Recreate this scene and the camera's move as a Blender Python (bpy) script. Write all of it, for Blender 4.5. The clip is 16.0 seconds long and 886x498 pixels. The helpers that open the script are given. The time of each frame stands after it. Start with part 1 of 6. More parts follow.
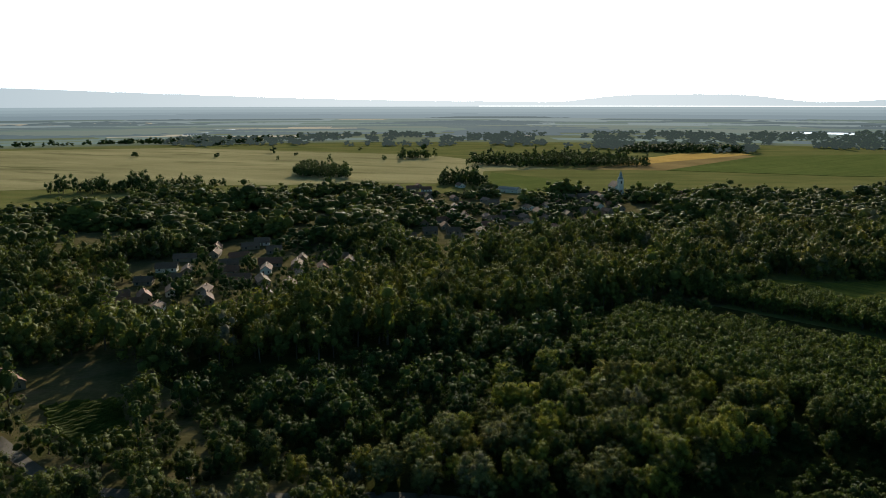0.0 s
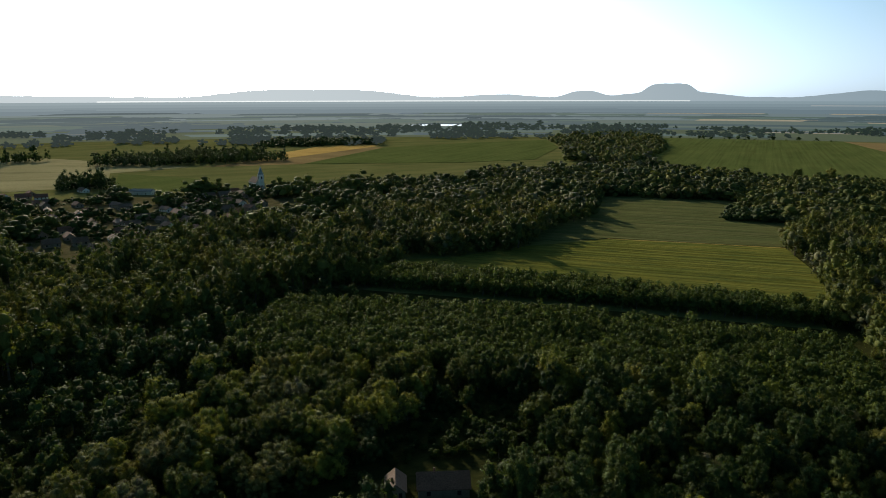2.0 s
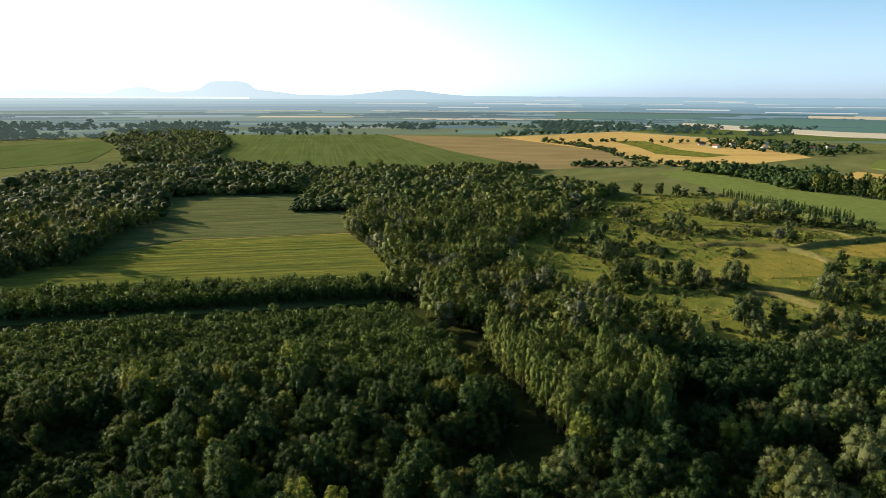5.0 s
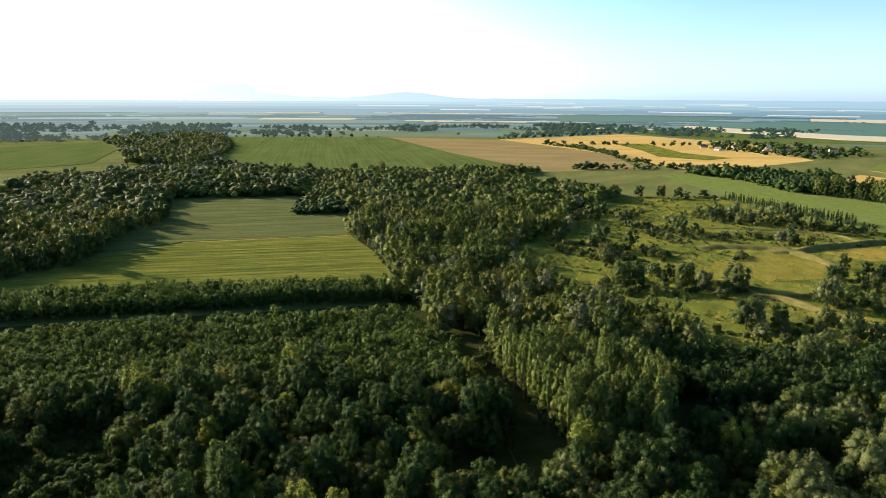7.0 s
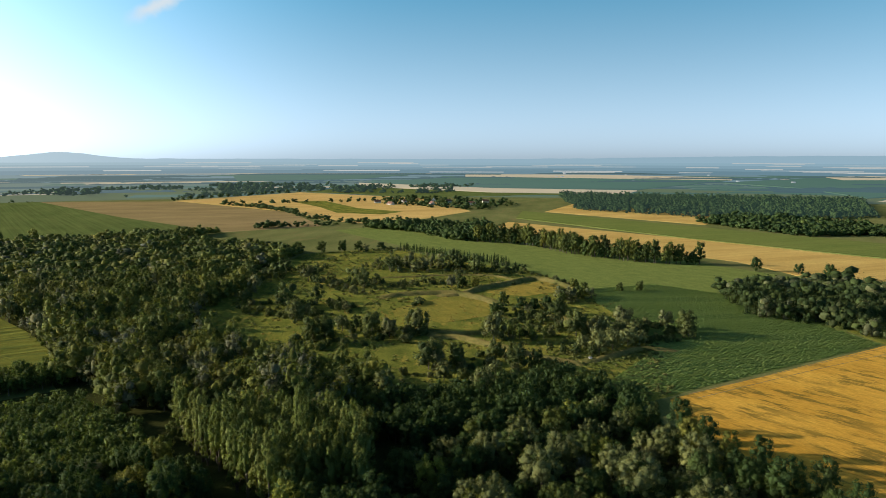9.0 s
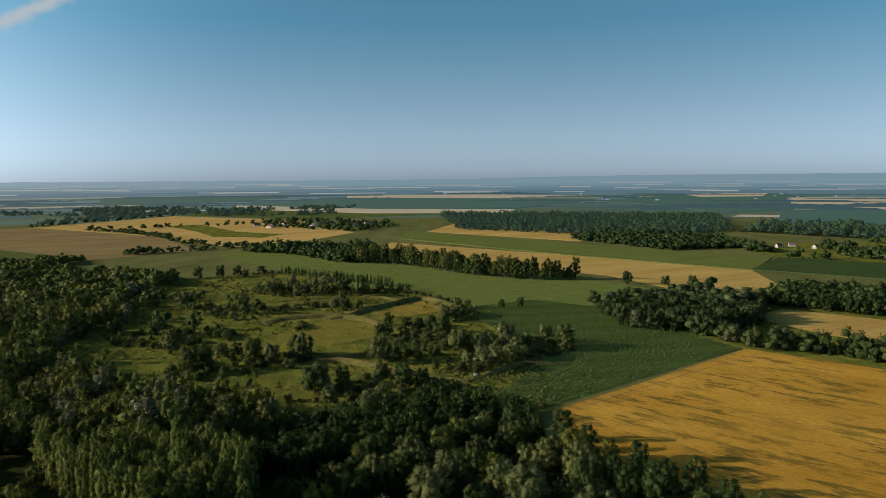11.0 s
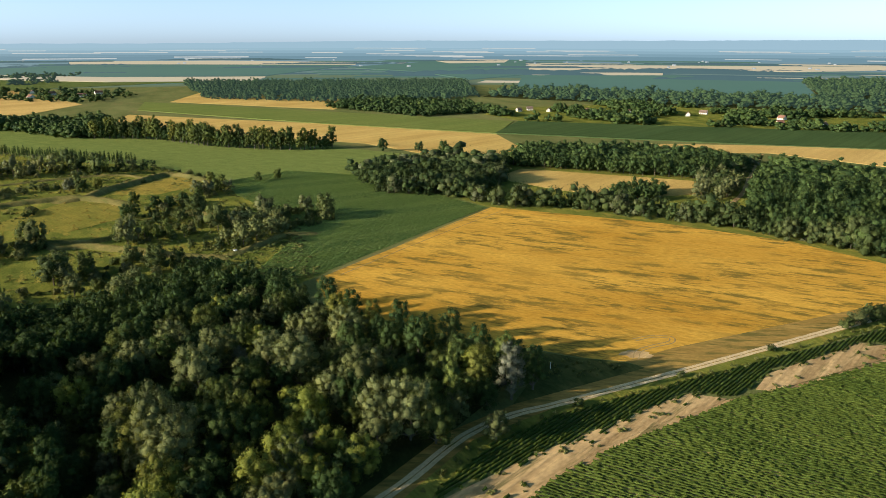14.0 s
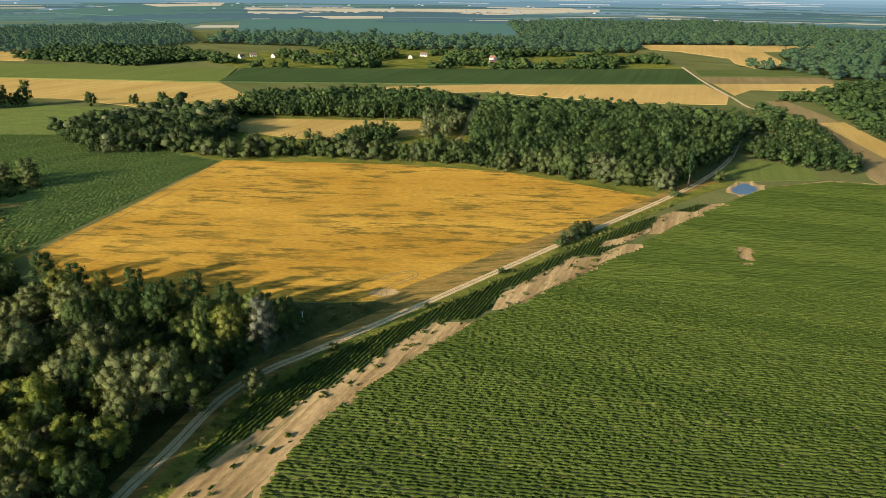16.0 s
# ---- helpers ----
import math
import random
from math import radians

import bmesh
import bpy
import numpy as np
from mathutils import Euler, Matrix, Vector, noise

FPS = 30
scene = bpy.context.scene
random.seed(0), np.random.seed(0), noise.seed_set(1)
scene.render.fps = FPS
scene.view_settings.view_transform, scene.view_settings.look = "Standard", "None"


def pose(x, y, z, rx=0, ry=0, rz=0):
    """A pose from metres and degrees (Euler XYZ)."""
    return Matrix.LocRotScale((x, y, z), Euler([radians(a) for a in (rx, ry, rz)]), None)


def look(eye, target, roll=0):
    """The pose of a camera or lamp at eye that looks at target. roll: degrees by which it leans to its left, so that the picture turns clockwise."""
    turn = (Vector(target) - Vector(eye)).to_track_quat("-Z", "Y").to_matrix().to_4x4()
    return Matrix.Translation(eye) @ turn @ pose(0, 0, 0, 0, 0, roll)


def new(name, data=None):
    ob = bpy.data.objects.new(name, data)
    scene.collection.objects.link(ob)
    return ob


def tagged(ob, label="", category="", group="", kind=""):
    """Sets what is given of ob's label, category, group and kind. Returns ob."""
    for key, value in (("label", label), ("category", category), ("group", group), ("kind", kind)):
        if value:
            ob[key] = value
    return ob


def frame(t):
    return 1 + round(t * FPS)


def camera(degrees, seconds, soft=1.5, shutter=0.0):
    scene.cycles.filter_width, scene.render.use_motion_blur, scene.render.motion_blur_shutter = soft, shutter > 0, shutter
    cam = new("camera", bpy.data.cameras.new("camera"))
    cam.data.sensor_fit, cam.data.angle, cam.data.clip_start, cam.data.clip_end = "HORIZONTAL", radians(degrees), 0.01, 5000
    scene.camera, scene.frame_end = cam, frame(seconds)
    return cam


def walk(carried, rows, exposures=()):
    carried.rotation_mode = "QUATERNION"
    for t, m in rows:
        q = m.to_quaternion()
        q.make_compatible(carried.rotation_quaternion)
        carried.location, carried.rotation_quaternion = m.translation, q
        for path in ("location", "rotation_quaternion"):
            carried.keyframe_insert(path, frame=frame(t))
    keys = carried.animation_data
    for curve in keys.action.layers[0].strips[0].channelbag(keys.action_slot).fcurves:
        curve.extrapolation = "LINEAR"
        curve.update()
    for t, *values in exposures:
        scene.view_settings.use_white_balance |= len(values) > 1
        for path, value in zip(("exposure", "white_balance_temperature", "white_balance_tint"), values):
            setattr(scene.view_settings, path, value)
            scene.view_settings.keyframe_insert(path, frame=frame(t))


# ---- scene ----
cam = camera(62.09, 16.0, 0.4)
PATH = [
    (0.0, pose(0, 0, 100, 78.630, 0.049, 11.739)),
    (0.5, pose(0, 0, 100, 78.612, 0.127, 6.693)),
    (1.0, pose(0, 0, 100, 78.572, 0.101, -0.000)),
    (1.5, pose(0, 0, 100, 78.473, 0.080, -7.918)),
    (2.0, pose(0, 0, 100, 78.239, 0.106, -15.773)),
    (2.5, pose(0, 0, 100, 78.221, 0.127, -22.402)),
    (3.0, pose(0, 0, 100, 78.191, 0.161, -28.847)),
    (3.5, pose(0, 0, 100, 78.026, 0.087, -35.921)),
    (4.0, pose(0, 0, 100, 77.844, -0.022, -43.540)),
    (4.2, pose(0, 0, 100, 77.913, -0.139, -46.396)),
    (6.3, pose(0, 0, 100, 78.154, -0.384, -49.139)),
    (6.5, pose(0, 0, 100, 78.230, -0.418, -48.916)),
    (7.0, pose(0, 0, 100, 78.271, -0.434, -48.339)),
    (7.5, pose(0, 0, 100, 78.415, -0.563, -47.748)),
    (8.0, pose(0, 0, 100, 82.037, -0.779, -50.273)),
    (8.5, pose(0, 0, 100, 82.795, -0.375, -64.045)),
    (9.0, pose(0, 0, 100, 82.875, -0.097, -72.818)),
    (9.5, pose(0, 0, 100, 82.906, -0.236, -76.036)),
    (9.7, pose(0, 0, 100, 83.650, -0.232, -77.638)),
    (11.8, pose(0, 0, 100, 82.192, 0.149, -84.502)),
    (12.0, pose(0, 0, 100, 79.788, 0.127, -84.123)),
    (12.5, pose(0, 0, 100, 77.031, 0.003, -84.806)),
    (13.0, pose(0, 0, 100, 75.857, -0.021, -87.649)),
    (13.5, pose(0, 0, 100, 75.331, -0.125, -94.059)),
    (14.0, pose(0, 0, 100, 74.313, -0.144, -100.765)),
    (14.5, pose(0, 0, 100, 74.017, -0.256, -105.324)),
    (15.0, pose(0, 0, 100, 72.058, -0.414, -109.936)),
    (15.5, pose(0, 0, 100, 70.693, -0.449, -115.763)),
    (16.0, pose(0, 0, 100, 70.379, -0.618, -121.419)),
]
EXPOSURES = [(0.0, 0.2), (1.0, 0.15), (1.5, 0.15), (2.0, -0.15), (2.5, -0.6), (3.0, -0.5), (3.5, -0.2), (4.0, 0.25), (6.3, 1.18), (7.5, 1.22), (8.5, 0.75), (9.0, 0.58), (9.7, 0.5), (11.8, -0.25), (12.0, 0.0), (12.5, 0.45), (13.5, 0.8), (14.5, 0.88), (16.0, 0.9)]
walk(cam, PATH, EXPOSURES)

# ---------------------------------------------------------------- light
SUN_AZ, SUN_EL = 8.0, 16.0          # degrees left of +y, and above the horizon
world = bpy.data.worlds.new("sky")
scene.world = world
world.use_nodes = True
wn, wl = world.node_tree.nodes, world.node_tree.links
sky = wn.new("ShaderNodeTexSky")
sky.sky_type, sky.sun_disc = "NISHITA", False
sky.sun_elevation, sky.sun_rotation = radians(SUN_EL), radians(-SUN_AZ)
sky.altitude, sky.air_density, sky.dust_density, sky.ozone_density = 100, 0.75, 0.5, 1.4
wn["Background"].inputs[1].default_value = 0.093
# hazy evening air: white round the sun, clear light blue away from it
cut, join = wn.new("ShaderNodeSeparateColor"), wn.new("ShaderNodeCombineColor")
wl.new(sky.outputs[0], cut.inputs[0])
limits = []
for channel, near_sun, away in ((0, 0.50, 0.46), (2, -0.44, 1.46)):
    share, scaled = wn.new("ShaderNodeMath"), wn.new("ShaderNodeMath")
    share.operation, scaled.operation = "MULTIPLY_ADD", "MULTIPLY"
    share.inputs[1].default_value, share.inputs[2].default_value = near_sun, away
    limits.append(share)
    wl.new(share.outputs[0], scaled.inputs[1])
    wl.new(cut.outputs[1], scaled.inputs[0])
    wl.new(scaled.outputs[0], join.inputs[channel])
wl.new(cut.outputs[1], join.inputs[1])
# hazy air: a broad white glow round the sun
at, dot, wide, grow, lift = (wn.new(k) for k in ("ShaderNodeTexCoord", "ShaderNodeVectorMath", "ShaderNodeMath", "ShaderNodeMath", "ShaderNodeVectorMath"))
dot.operation, wide.operation, grow.operation, lift.operation = "DOT_PRODUCT", "MULTIPLY", "MULTIPLY_ADD", "SCALE"
dot.inputs[1].default_value = (-math.sin(radians(SUN_AZ)) * math.cos(radians(SUN_EL)), math.cos(radians(SUN_AZ)) * math.cos(radians(SUN_EL)), math.sin(radians(SUN_EL)))
wide.use_clamp = True
grow.inputs[1].default_value, grow.inputs[2].default_value = 2.4, 0.98
wl.new(at.outputs["Generated"], dot.inputs[0])
lit = wn.new("ShaderNodeMath")
lit.operation, lit.use_clamp = "MULTIPLY_ADD", True
lit.inputs[1].default_value, lit.inputs[2].default_value = 1.25, -0.3
wl.new(dot.outputs["Value"], lit.inputs[0])
# low air away from the sun is dimmer
split, low = wn.new("ShaderNodeSeparateXYZ"), wn.new("ShaderNodeMapRange")
wl.new(at.outputs["Generated"], split.inputs[0])
wl.new(split.outputs[2], low.inputs[0])
low.inputs[1].default_value, low.inputs[2].default_value, low.inputs[3].default_value, low.inputs[4].default_value = 0.0, 0.22, 0.88, 1.2
dim, deep, high = wn.new("ShaderNodeMath"), wn.new("ShaderNodeMath"), wn.new("ShaderNodeMapRange")
dim.operation = deep.operation = "MULTIPLY"
# the clear upper sky is darker than the haze
high.inputs[1].default_value, high.inputs[2].default_value, high.inputs[3].default_value, high.inputs[4].default_value = 0.22, 0.75, 1.0, 0.35
wl.new(split.outputs[2], high.inputs[0])
wl.new(low.outputs[0], deep.inputs[0])
wl.new(high.outputs[0], deep.inputs[1])
wl.new(lit.outputs[0], wide.inputs[0])
wl.new(lit.outputs[0], wide.inputs[1])
wl.new(wide.outputs[0], grow.inputs[0])
for share in limits:
    wl.new(wide.outputs[0], share.inputs[0])
wl.new(join.outputs[0], lift.inputs[0])
wl.new(grow.outputs[0], dim.inputs[0])
wl.new(deep.outputs[0], dim.inputs[1])
wl.new(dim.outputs[0], lift.inputs["Scale"])
# one thin wisp of cloud
across, along_it, thin_, long_, veil, cloud = (wn.new(k) for k in ("ShaderNodeVectorMath", "ShaderNodeVectorMath", "ShaderNodeMapRange", "ShaderNodeMapRange", "ShaderNodeMath", "ShaderNodeMix"))
across.operation, along_it.operation, veil.operation = "DOT_PRODUCT", "DISTANCE", "MULTIPLY"
across.inputs[1].default_value, along_it.inputs[1].default_value = (0.4192, -0.2808, -0.8634), (0.788, 0.584, 0.192)
size = wn.new("ShaderNodeMath")
size.operation = "ABSOLUTE"
frayed = wn.new("ShaderNodeTexNoise")
frayed.inputs["Scale"].default_value = 60
bent = wn.new("ShaderNodeMath")
bent.operation = "MULTIPLY_ADD"
bent.inputs[1].default_value = 0.012
wl.new(at.outputs["Generated"], frayed.inputs[0])
wl.new(at.outputs["Generated"], across.inputs[0])
wl.new(at.outputs["Generated"], along_it.inputs[0])
wl.new(across.outputs["Value"], bent.inputs[2])
wl.new(frayed.outputs[0], bent.inputs[0])
shifted = wn.new("ShaderNodeMath")
shifted.inputs[1].default_value = -0.006
wl.new(bent.outputs[0], shifted.inputs[0])
wl.new(shifted.outputs[0], size.inputs[0])
wl.new(size.outputs[0], thin_.inputs[0])
wl.new(along_it.outputs["Value"], long_.inputs[0])
thin_.interpolation_type = long_.interpolation_type = "SMOOTHSTEP"
thin_.inputs[1].default_value, thin_.inputs[2].default_value, thin_.inputs[3].default_value, thin_.inputs[4].default_value = 0.0, 0.012, 0.85, 0.0
long_.inputs[1].default_value, long_.inputs[2].default_value, long_.inputs[3].default_value, long_.inputs[4].default_value = 0.03, 0.075, 1.0, 0.0
wl.new(thin_.outputs[0], veil.inputs[0])
wl.new(long_.outputs[0], veil.inputs[1])
cloud.data_type = "RGBA"
cloud.inputs[7].default_value = (5.2, 5.6, 5.9, 1)
wl.new(veil.outputs[0], cloud.inputs[0])
# colour grows with height above the haze
pure, tone = wn.new("ShaderNodeMapRange"), wn.new("ShaderNodeHueSaturation")
pure.inputs[1].default_value, pure.inputs[2].default_value, pure.inputs[3].default_value, pure.inputs[4].default_value = 0.0, 0.2, 0.5, 1.12
wl.new(split.outputs[2], pure.inputs[0])
wl.new(pure.outputs[0], tone.inputs["Saturation"])
wl.new(lift.outputs[0], tone.inputs["Color"])
wl.new(tone.outputs[0], cloud.inputs[6])
wl.new(cloud.outputs[2], wn["Background"].inputs[0])

lamp = bpy.data.lights.new("sun", "SUN")
lamp.energy, lamp.angle, lamp.color = 5.0, radians(0.6), (1.0, 0.83, 0.60)
sun = new("sun", lamp)
a, e = radians(SUN_AZ), radians(SUN_EL)
to_sun = Vector((-math.sin(a) * math.cos(e), math.cos(a) * math.cos(e), math.sin(e)))
sun.matrix_world = look(to_sun * 500, (0, 0, 0))


# ---------------------------------------------------------------- materials
class Nodes:
    """A short way to write node trees."""

    def __init__(self, name):
        self.m = bpy.data.materials.new(name)
        self.m.use_nodes = True
        self.t = self.m.node_tree
        self.t.nodes.clear()
        self.out = self.t.nodes.new("ShaderNodeOutputMaterial")

    def add(self, kind):
        return self.t.nodes.new(kind)

    def link(self, a, b):
        self.t.links.new(a, b)

    def put(self, socket, v):
        if isinstance(v, bpy.types.NodeSocket):
            self.link(v, socket)
        elif isinstance(v, tuple) and len(v) == 3 and socket.type == "RGBA":
            socket.default_value = (*v, 1)
        else:
            socket.default_value = v

    def place(self, turn=0.0, scale=(1, 1, 1)):
        g = self.add("ShaderNodeNewGeometry")
        p = self.add("ShaderNodeMapping")
        p.vector_type = "TEXTURE"
        p.inputs["Rotation"].default_value = (0, 0, radians(turn))
        p.inputs["Scale"].default_value = scale
        self.link(g.outputs["Position"], p.inputs[0])
        return p.outputs[0]

    def noise(self, at, scale, detail=4.0, rough=0.55):
        n = self.add("ShaderNodeTexNoise")
        self.link(at, n.inputs["Vector"])
        n.inputs["Scale"].default_value, n.inputs["Detail"].default_value, n.inputs["Roughness"].default_value = scale, detail, rough
        return n.outputs[0]

    def ramp(self, v, stops):
        r = self.add("ShaderNodeValToRGB")
        self.put(r.inputs[0], v)
        el = r.color_ramp.elements
        while len(el) < len(stops):
            el.new(0.5)
        for k, (p, c) in zip(el, stops):
            k.position, k.color = p, (*c, 1)
        return r.outputs[0]

    def mix(self, f, a, b, how="MIX"):
        n = self.add("ShaderNodeMix")
        n.data_type, n.blend_type = "RGBA", how
        self.put(n.inputs[0], f)
        self.put(n.inputs[6], a)
        self.put(n.inputs[7], b)
        return n.outputs[2]

    def math(self, op, a, b=0.0):
        n = self.add("ShaderNodeMath")
        n.operation = op
        self.put(n.inputs[0], a)
        self.put(n.inputs[1], b)
        return n.outputs[0]

    def bump(self, h, strength, dist):
        n = self.add("ShaderNodeBump")
        n.inputs["Strength"].default_value, n.inputs["Distance"].default_value = strength, dist
        self.link(h, n.inputs["Height"])
        return n.outputs[0]

    def principled(self, color, rough=0.9, normal=None, metal=0.0, spec=0.3, sheen=0.0):
        b = self.add("ShaderNodeBsdfPrincipled")
        self.put(b.inputs["Base Color"], color)
        self.put(b.inputs["Roughness"], rough)
        b.inputs["Metallic"].default_value = metal
        b.inputs["Specular IOR Level"].default_value = spec
        b.inputs["Sheen Weight"].default_value, b.inputs["Sheen Roughness"].default_value = sheen, 0.45
        if normal:
            self.link(normal, b.inputs["Normal"])
        return b.outputs[0]

    def done(self, shader):
        self.link(shader, self.out.inputs[0])
        return self.m


def foliage(name, stops, through_light=0.3, single=0.6):
    """Leaves: each tree takes its own shade from the stops, each leaf varies a little, some light passes through."""
    n = Nodes(name)
    shade = n.add("ShaderNodeAttribute")
    shade.attribute_name = "tint"
    tint = shade.outputs["Fac"]
    own = n.add("ShaderNodeObjectInfo").outputs["Random"]
    each = n.math("FRACT", n.math("ADD", tint, own))
    leaf = n.add("ShaderNodeNewGeometry").outputs["Random Per Island"]
    c = n.mix(1.0, n.ramp(each, stops), (1.14, 1.08, 1.5), "MULTIPLY")
    c = n.mix(single, c, n.ramp(leaf, [(0.0, (0.5, 0.53, 0.48)), (0.55, (1.0, 1.0, 0.95)), (1.0, (1.6, 1.52, 1.2))]), "MULTIPLY")
    fine = n.noise(n.place(), 2.2, 3.0)
    c = n.mix(0.75, c, n.ramp(fine, [(0.3, (0.55, 0.57, 0.58)), (0.7, (1.3, 1.27, 1.2))]), "MULTIPLY")
    rough_leaf = n.bump(n.noise(n.place(), 2.6, 4.0, 0.7), 0.7, 0.3)
    s = n.principled(c, 0.75, rough_leaf, spec=0.1)
    tr = n.add("ShaderNodeBsdfTranslucent")
    n.put(tr.inputs[0], n.mix(1.0, c, (1.25, 1.2, 0.55), "MULTIPLY"))
    m = n.add("ShaderNodeMixShader")
    m.inputs[0].default_value = through_light
    n.link(s, m.inputs[1])
    n.link(tr.outputs[0], m.inputs[2])
    return n.done(m.outputs[0])


def crop(name, dark, light, turn=0.0, spacing=0.0, patch=30.0, stretch=1.0, worn=None, rows=0.35, relief=0.25, worn_at=(0.53, 0.68), spot=8.0):
    """A field: patches at two scales, drawn out along turn, rows if spacing is given, worn spots in the colour worn."""
    n = Nodes(name)
    at = n.place(turn, (stretch, 1, 1))
    big, fine = n.noise(at, 1.0 / patch, 5.0), n.noise(n.place(turn, (2.0, 1, 1)), 0.9, 4.0)
    c = n.mix(n.ramp(big, [(0.32, (0, 0, 0)), (0.68, (1, 1, 1))]), dark, light)
    c = n.mix(0.6, c, n.ramp(fine, [(0.25, (0.6, 0.6, 0.6)), (0.75, (1.3, 1.3, 1.3))]), "MULTIPLY")
    h = fine
    if spacing:
        line = n.noise(n.place(turn, (70.0, 1, 1)), 0.5 / spacing, 2.0, 0.5)
        line = n.ramp(line, [(0.36, (0, 0, 0)), (0.62, (1, 1, 1))])
        c = n.mix(rows, c, n.mix(line, (0.45, 0.43, 0.36), (1.2, 1.2, 1.15)), "MULTIPLY")
        h = n.math("ADD", line, n.math("MULTIPLY", fine, 0.6))
    if worn:
        spots = n.noise(n.place(turn, (1.5 * stretch, 1.0, 1)), 1.0 / spot, 6.0, 0.7)
        c = n.mix(n.ramp(spots, [(worn_at[0], (0, 0, 0)), (worn_at[1], (0.85, 0.85, 0.85))]), c, worn)
    return n.done(n.principled(c, 0.95, n.bump(h, 0.6, relief), spec=0.0))


def plain(name, color, rough=0.8, grain=6.0, vary=0.25, metal=0.0, relief=0.01):
    n = Nodes(name)
    f, g = n.noise(n.place(), grain), n.noise(n.place(), grain * 0.13, 3.0)
    lo, hi = tuple(x * (1 - vary) for x in color), tuple(min(1.0, x * (1 + vary)) for x in color)
    c = n.mix(n.ramp(f, [(0.3, (0, 0, 0)), (0.7, (1, 1, 1))]), lo, hi)
    c = n.mix(0.5, c, n.ramp(g, [(0.3, (0.7, 0.7, 0.7)), (0.7, (1.1, 1.1, 1.1))]), "MULTIPLY")
    return n.done(n.principled(c, rough, n.bump(f, 0.3, relief), metal))


LEAF = foliage("broad_leaves", [(0.0, (0.041, 0.064, 0.016)), (0.35, (0.065, 0.095, 0.021)), (0.7, (0.095, 0.125, 0.024)), (0.9, (0.136, 0.150, 0.026)), (1.0, (0.125, 0.146, 0.084))])
LEAF_DARK = foliage("dense_leaves", [(0.0, (0.030, 0.059, 0.016)), (0.6, (0.045, 0.081, 0.019)), (1.0, (0.062, 0.099, 0.024))])
LEAF_WILLOW = foliage("willow_leaves", [(0.0, (0.100, 0.124, 0.037)), (0.5, (0.120, 0.147, 0.045)), (1.0, (0.143, 0.174, 0.055))], 0.25)
LEAF_POPLAR = foliage("poplar_leaves", [(0.0, (0.097, 0.139, 0.029)), (0.5, (0.124, 0.166, 0.035)), (1.0, (0.150, 0.188, 0.045))])
# yellow-green trees, and sunlit crowns with the light put into the leaf colour
LEAF_GOLD = foliage("yellow_green_and_sunlit_leaves", [(0.0, (0.130, 0.174, 0.027)), (1.0, (0.183, 0.215, 0.034))])
LEAF_BUSH = foliage("bush_leaves", [(0.0, (0.050, 0.077, 0.021)), (0.6, (0.084, 0.112, 0.029)), (1.0, (0.133, 0.151, 0.058))])
LEAF_HEDGE = foliage("hedge_leaves", [(0.0, (0.031, 0.055, 0.015)), (0.6, (0.050, 0.078, 0.020)), (0.85, (0.068, 0.093, 0.027)), (1.0, (0.108, 0.128, 0.053))])
LEAF_CROP = foliage("crop_leaves", [(0.0, (0.054, 0.090, 0.012)), (0.5, (0.069, 0.108, 0.015)), (1.0, (0.085, 0.126, 0.018))], 0.3, 0.12)
LEAF_STAND = foliage("young_tree_leaves", [(0.0, (0.054, 0.089, 0.018)), (0.6, (0.072, 0.114, 0.023)), (1.0, (0.095, 0.139, 0.029))])
LEAF_BEAN = foliage("low_crop_leaves", [(0.0, (0.147, 0.231, 0.051)), (0.5, (0.182, 0.271, 0.056)), (1.0, (0.216, 0.305, 0.067))], 0.3, 0.12)
LEAF_WEED = foliage("weed_leaves", [(0.0, (0.090, 0.118, 0.029)), (0.5, (0.126, 0.150, 0.036)), (1.0, (0.180, 0.186, 0.050))], 0.3)
LEAF_DRY = foliage("dry_grass_blades", [(0.0, (0.20, 0.165, 0.035)), (0.6, (0.27, 0.21, 0.045)), (1.0, (0.33, 0.25, 0.06))], 0.3)
BARK = plain("bark", (0.10, 0.085, 0.065), 0.9, 9.0, 0.4)

MEADOW = crop("meadow_grass", (0.082, 0.110, 0.024), (0.228, 0.228, 0.046), 20, 0, 15, 1.6, (0.300, 0.240, 0.054), relief=0.7, worn_at=(0.54, 0.66))
GRASSLAND = crop("open_grassland", (0.25, 0.24, 0.125), (0.39, 0.36, 0.20), -10, 0, 90, 3.0, (0.12, 0.125, 0.055), spot=60.0)
OPEN_GRASS = crop("rough_open_grass", (0.11, 0.13, 0.045), (0.19, 0.195, 0.075), 10, 0, 40, 2.5, (0.19, 0.165, 0.07), spot=25.0)
GARDEN = crop("garden_soil_and_grass", (0.068, 0.072, 0.032), (0.14, 0.125, 0.066), 30, 0, 12, 1.5, (0.15, 0.12, 0.08))
DRY = crop("dry_grass", (0.23, 0.19, 0.04), (0.36, 0.27, 0.06), 40, 0, 10, 2.0, (0.12, 0.135, 0.035), relief=0.5)
DRY_GREEN = crop("yellowish_grass", (0.172, 0.167, 0.034), (0.287, 0.236, 0.052), 40, 0, 12, 2.0, (0.115, 0.138, 0.034), relief=0.5)
BANK = crop("bank_grass", (0.115, 0.115, 0.038), (0.230, 0.190, 0.069), 40, 0, 7, 2.0, (0.103, 0.121, 0.034), relief=0.5, spot=5.0)
# dark litter and undergrowth; between the plantations it serves as painted shade
FLOOR_AND_SHADE = crop("woodland_floor_and_shade", (0.030, 0.036, 0.014), (0.055, 0.062, 0.02), 0, 0, 9)
